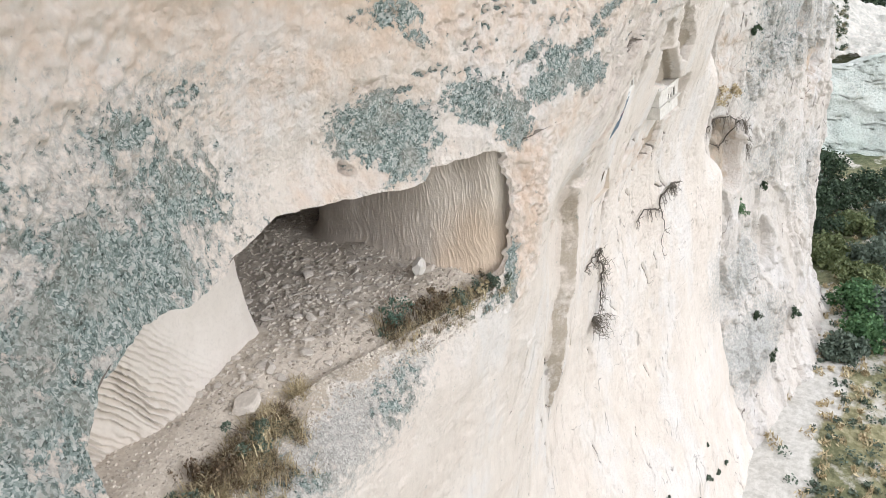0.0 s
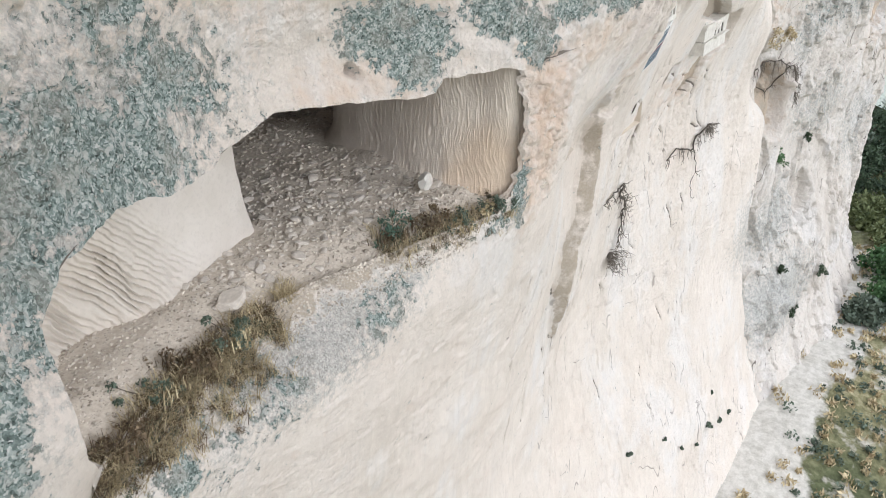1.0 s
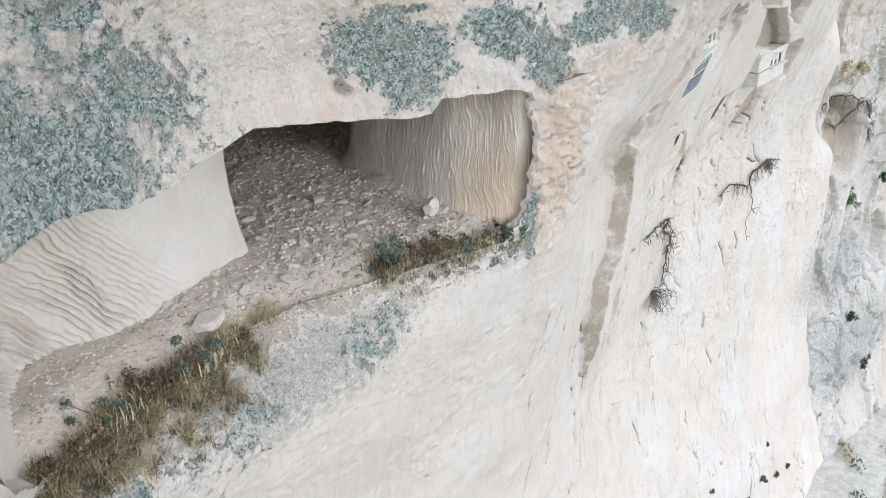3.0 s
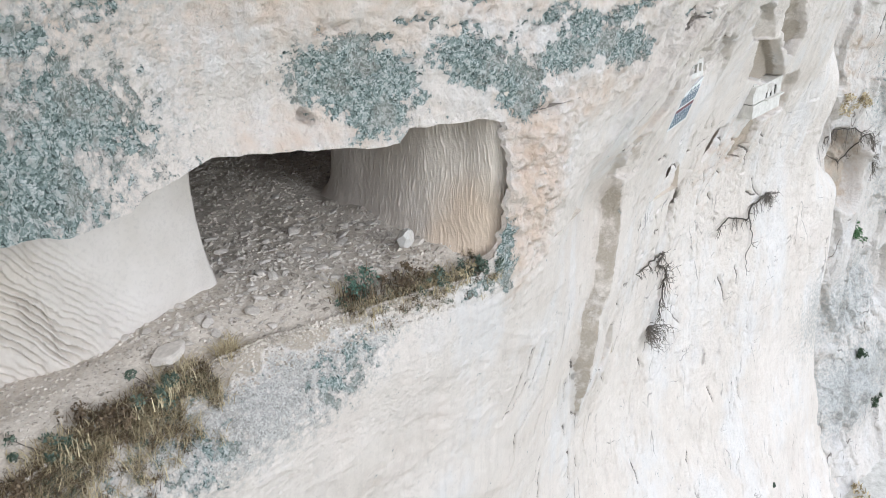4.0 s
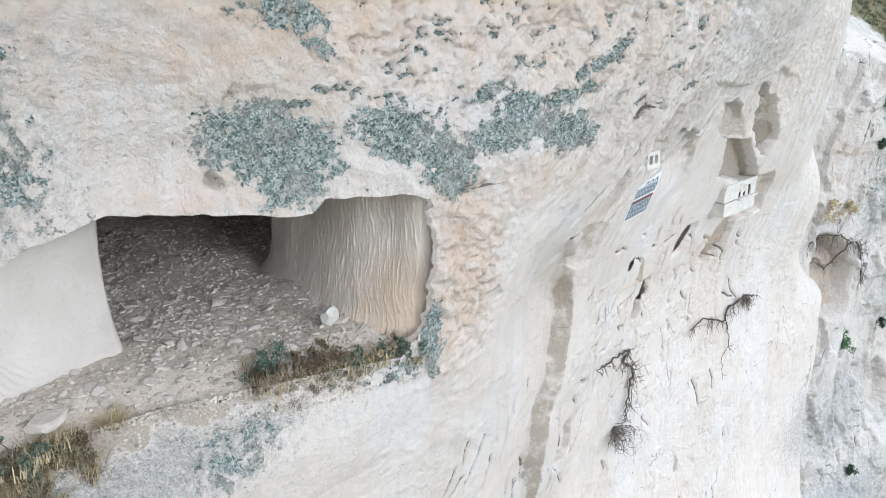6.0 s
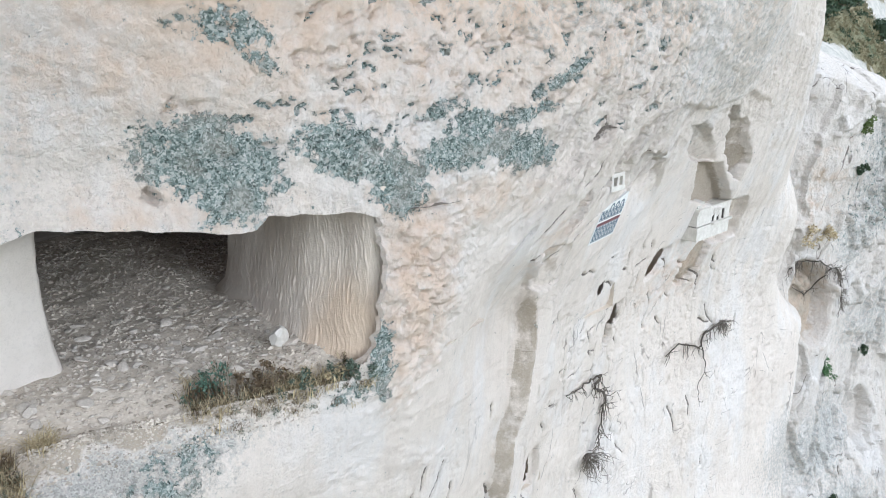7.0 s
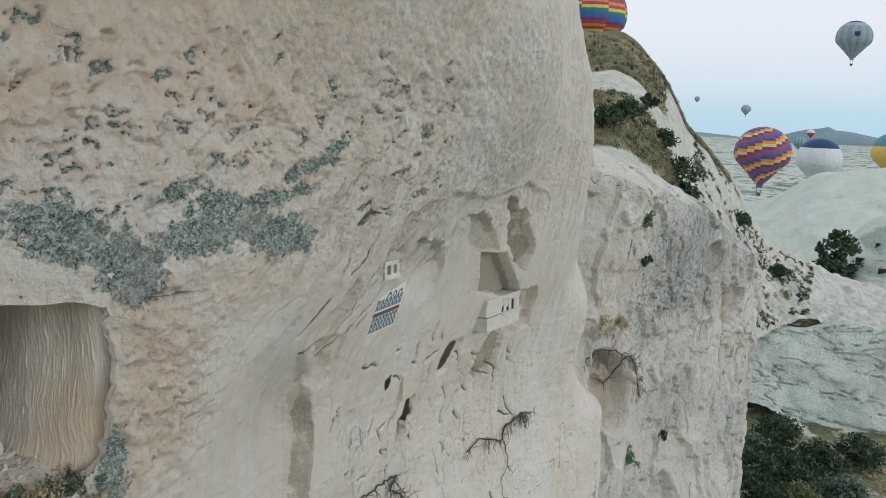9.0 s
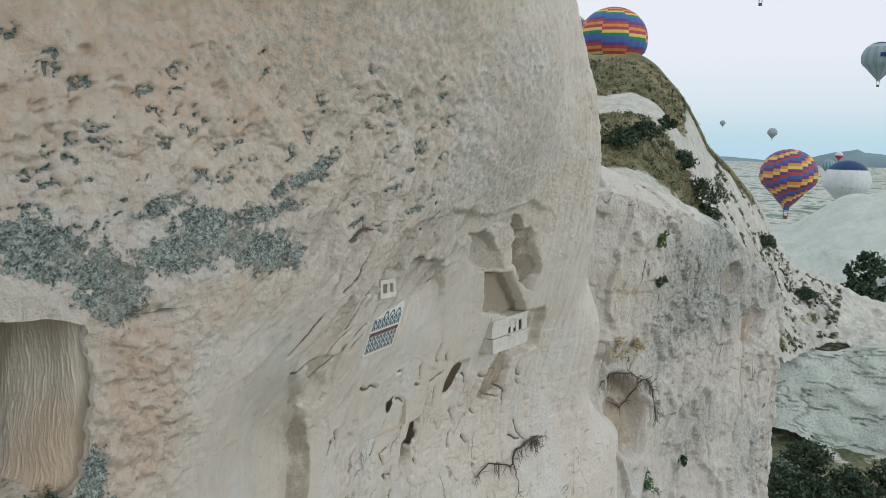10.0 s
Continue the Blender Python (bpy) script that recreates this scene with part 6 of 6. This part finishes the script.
for _ in range(700):
    k = ridge[rnd.randrange(len(ridge))]
    (hs if rnd.random() < 0.55 else hg).append((hx[k], hy[k], hz[k] + 0.05, rnd.uniform(0.15, 0.55)))
tagged(leaf_cloud("hill_scrub", hs, 60, 0.12, M_LEAF_DARK, None, 133), "dark scrub dotted over the hillside", "scrub", kind="stuff")
tagged(leaf_cloud("hill_tussocks", hg, 40, 0.07, M_HAY, None, 134, 1.5, 4.0), "dry tussocks over the hillside", "grass", kind="stuff")


def hill_at(a, v):
    i, j = int(np.argmin(np.abs(cr[:, 0] - a))), int(np.argmin(np.abs(hv2 - v)))
    return HX[i, j], HY[i, j], height[i, j]


for k, (a, v, h, w) in enumerate(((17.6, 0.80, 2.6, 5.0), (16.9, 0.84, 2.2, 4.0), (22.6, 0.80, 1.8, 4.5), (21.0, 0.74, 1.6, 3.5), (18.6, 0.70, 2.0, 3.5), (19.7, 0.55, 1.6, 2.2), (13.2, 0.3, 2.0, 4.0), (10.5, 0.4, 2.0, 4.5))):
    tree(*hill_at(a, v), h, w, M_LEAF_DARK, "dark green shrub on the dry hillside", 140 + k, "bush", 0.2, 50, 30)

# small tufts rooted in the cliff's foot and the tower
for k, (x, z, s) in enumerate(((43.9, 2.9, 0.55), (42.2, 2.6, 0.3), (38.9, 4.9, 0.3), (35.5, 5.9, 0.35), (46.5, 1.6, 0.4), (48.4, 1.0, 0.35), (50.5, 0.4, 0.4), (45.2, 4.6, 0.25), (40.5, 3.4, 0.25), (52.5, 2.0, 0.3))):
    s = 0.6 * s
    p = on_cliff(x, z, 0.0) if x < 49 else on_tower(x, z, 0.0)
    root = new("tuft")
    root.matrix_world = Matrix.Translation(p)
    tagged(root, "small dark tuft rooted in the white slope", "tuft", "tufts on the white slope")
    rr2 = random.Random(150 + k)
    leaf_cloud("foliage", [(rr2.gauss(0, 0.5) * s, rr2.gauss(-0.2, 0.3) * s, rr2.uniform(0, 0.8) * s, 0.4 * s) for _ in range(7)], 40, 0.07, M_LEAF_GREY, root, 160 + k)
for k, (x, z, s, m) in enumerate(((59.0, 15.5, 0.7, M_LEAF), (58.8, 31.2, 0.5, M_GRASS), (55.9, 25.0, 0.7, M_STRAW), (57.4, 24.8, 0.7, M_STRAW), (64.0, 15.8, 0.5, M_LEAF_DARK), (59.4, 7.0, 0.5, M_LEAF_DARK), (62.0, 1.8, 0.6, M_LEAF_DARK), (66.5, 4.0, 0.6, M_LEAF_DARK), (59.0, 28.6, 0.4, M_LEAF_DARK))):
    root = new("tuft")
    root.matrix_world = Matrix.Translation(on_tower(x, z, 0.05))
    tagged(root, "small plant growing from the rock tower", "tuft", "tufts on the rock tower")
    rr2 = random.Random(170 + k)
    leaf_cloud("foliage", [(rr2.gauss(0, 0.5) * s, rr2.gauss(-0.2, 0.3) * s, rr2.gauss(0.1, 0.4) * s, 0.4 * s) for _ in range(8)], 45, 0.09, m, root, 180 + k)


# ---- hot-air balloons ----
def cloth(name, col):
    m, N, L, b = mat_new(name, 0.55)
    v = N.new("ShaderNodeTexCoord").outputs["Object"]
    n = n_noise(N, L, v, 0.6, 4)
    L.new(n_ramp(N, L, n, [(0.3, tuple(k * 0.85 for k in col)), (0.7, col)]), b.inputs["Base Color"])
    return m


# cloth colours are dimmed: the balloons' shade is included in them
CLOTH = {"red": cloth("red_cloth", (0.36, 0.06, 0.08)), "blue": cloth("blue_cloth", (0.06, 0.12, 0.34)), "yellow": cloth("yellow_cloth", (0.68, 0.47, 0.14)), "green": cloth("green_cloth", (0.03, 0.22, 0.10)),
         "purple": cloth("purple_cloth", (0.12, 0.06, 0.17)), "orange": cloth("orange_cloth", (0.60, 0.24, 0.07)), "white": cloth("white_cloth", (0.62, 0.64, 0.66)), "navy": cloth("navy_cloth", (0.02, 0.05, 0.13)),
         "grey": cloth("grey_cloth", (0.30, 0.34, 0.37)), "pale": cloth("pale_cloth", (0.36, 0.40, 0.42)), "slate": cloth("slate_cloth", (0.22, 0.29, 0.31)), "teal": cloth("teal_cloth", (0.10, 0.25, 0.30))}
M_WICKER = plain_material("wicker", (0.20, 0.12, 0.06), (0.12, 0.07, 0.035), 14.0, 0.8, 0.4, 0.02)


def balloon(place, diameter, pattern, label, gores=24, rings=22, turn=0.0, badge=None):
    """A hot-air balloon; place is the envelope's middle. pattern(gore, ring) names a cloth."""
    root = new("hot_air_balloon")
    root.matrix_world = pose(*place, 0, 0, turn)
    tagged(root, label, "balloon", "balloons")
    R = diameter / 2
    prof = []
    for k in range(rings + 1):
        f = k / rings
        if f < 0.62:
            t = f / 0.62 * math.pi * 0.62
            prof.append((R * math.sin(t), R * 0.95 * math.cos(t)))
        else:
            g = (f - 0.62) / 0.38
            r0, z0 = R * math.sin(math.pi * 0.62), R * 0.95 * math.cos(math.pi * 0.62)
            prof.append((r0 + (0.13 * R - r0) * (g ** 0.92), z0 + (-1.22 * R - z0) * g))
    sub = 3
    co, faces, fm = [], [], []
    names = sorted({pattern(g, r) for g in range(gores) for r in range(rings)})
    for k, (r, z) in enumerate(prof):
        for j in range(gores * sub):
            a = 2 * math.pi * j / (gores * sub)
            bulge = 1 + 0.022 * abs(math.sin(a * gores / 2))
            co.append((r * bulge * math.cos(a), r * bulge * math.sin(a), z))
    n = gores * sub
    for k in range(rings):
        for j in range(n):
            faces.append((k * n + j, (k + 1) * n + j, (k + 1) * n + (j + 1) % n, k * n + (j + 1) % n))
            fm.append(names.index(pattern(j // sub, k)))
    env = from_arrays("envelope", co, faces, CLOTH[names[0]], root, True)
    for nm in names[1:]:
        env.data.materials.append(CLOTH[nm])
    env.data.polygons.foreach_set("material_index", np.array(fm, dtype=np.int32))
    sk, w = -1.22 * R, 0.13 * R
    bm = bmesh.new()
    bmesh.ops.create_cone(bm, cap_ends=False, segments=16, radius1=w * 0.8, radius2=w, depth=0.10 * R, matrix=Matrix.Translation((0, 0, sk - 0.05 * R)))
    part("skirt", bm, CLOTH[names[0]], root)
    bm = bmesh.new()
    box_bm(bm, -0.09 * R, 0.09 * R, -0.07 * R, 0.07 * R, sk - 0.42 * R, sk - 0.30 * R)
    bmesh.ops.bevel(bm, geom=bm.edges[:], offset=0.012 * R, segments=2, affect="EDGES")
    basket = part("basket", bm, M_WICKER, root)
    for sx in (-1, 1):
        for sy in (-1, 1):
            tubes_mesh("rope", [([(sx * w * 0.7, sy * w * 0.6, sk - 0.08 * R), (sx * 0.085 * R, sy * 0.065 * R, sk - 0.30 * R)], [0.006 * R, 0.006 * R])], M_TWIG, basket)
    if badge:
        for k, (a, z, wd, ht) in enumerate(badge[1]):
            rr3 = np.interp(z, [q[1] / R for q in prof[::-1]], [q[0] / R for q in prof[::-1]]) * R * 1.035
            bm = bmesh.new()
            vs = []
            for i in range(5):
                t = radians(a) + (i / 4 - 0.5) * wd
                vs.append((bm.verts.new((rr3 * math.cos(t), rr3 * math.sin(t), z * R)), bm.verts.new((rr3 * math.cos(t), rr3 * math.sin(t), (z + ht) * R))))
            for (p, q), (s, t) in zip(vs, vs[1:]):
                bm.faces.new((p, s, t, q))
            part("badge", bm, CLOTH[badge[0]], env)
    return root


def stripes(g, r):
    return ("orange", "yellow", "purple", "red", "blue", "purple")[int(r + 0.75 * g) % 6]


def checks(g, r):
    return ("red", "yellow", "blue", "orange", "green", "purple", "red", "blue")[(r * 3 + (g // 3) * 5) % 8]


def capped(g, r):
    return "navy" if r < 7 else "white"


def from_el(a, el, d):
    return bearing(a, d, EYE[2] + d * math.tan(radians(el)))


balloon(from_el(12.15, -1.30, 335), 20, stripes, "balloon with slanting orange, purple and red stripes", turn=10, rings=26)
balloon(from_el(8.8, -1.55, 425), 20, capped, "white balloon with a navy blue top", badge=("grey", [(176, -0.30, 0.16, 0.18), (189, -0.30, 0.16, 0.18), (202, -0.30, 0.2, 0.18)]))
balloon(from_el(7.6, 5.85, 530), 19, lambda g, r: "navy" if r < 4 else ("pale" if r < 6 else "slate" if g % 2 else "grey"), "grey balloon with a navy crown and pale band", badge=("navy", [(196, 0.0, 0.3, 0.24)]))
balloon(from_el(23.6, 7.1, 262), 20.5, checks, "balloon chequered in red, blue, yellow and green", turn=5, rings=34)
balloon(from_el(27.0, 7.0, 275), 20, checks, "chequered balloon half hidden by another", turn=40, rings=34)
balloon(from_el(13.35, 1.35, 1500), 16, lambda g, r: "grey", "small far grey balloon in the sky")
balloon(from_el(16.4, 1.9, 2600), 16, lambda g, r: "grey", "tiny far balloon in the sky")
balloon(from_el(11.7, -0.35, 1250), 17, lambda g, r: "navy" if r < 8 else "red", "far balloon in dark blue and red")
balloon(from_el(9.95, -0.62, 1150), 16, lambda g, r: "teal" if g % 2 else "grey", "far grey-green balloon low over the plain")
balloon(from_el(9.4, 0.02, 1700), 14, lambda g, r: "red" if r > 10 else "white", "far small red and white balloon")
balloon(from_el(9.4, -1.2, 700), 12, lambda g, r: "grey", "pale grey balloon behind the blue-topped one")
balloon(from_el(4.75, -0.9, 470), 20, lambda g, r: "teal" if r < 9 else "yellow", "balloon with teal top and yellow lower half")
balloon(from_el(14.6, 11.2, 420), 19, lambda g, r: "yellow" if r > 8 else "green", "yellow-bottomed balloon high in the sky")
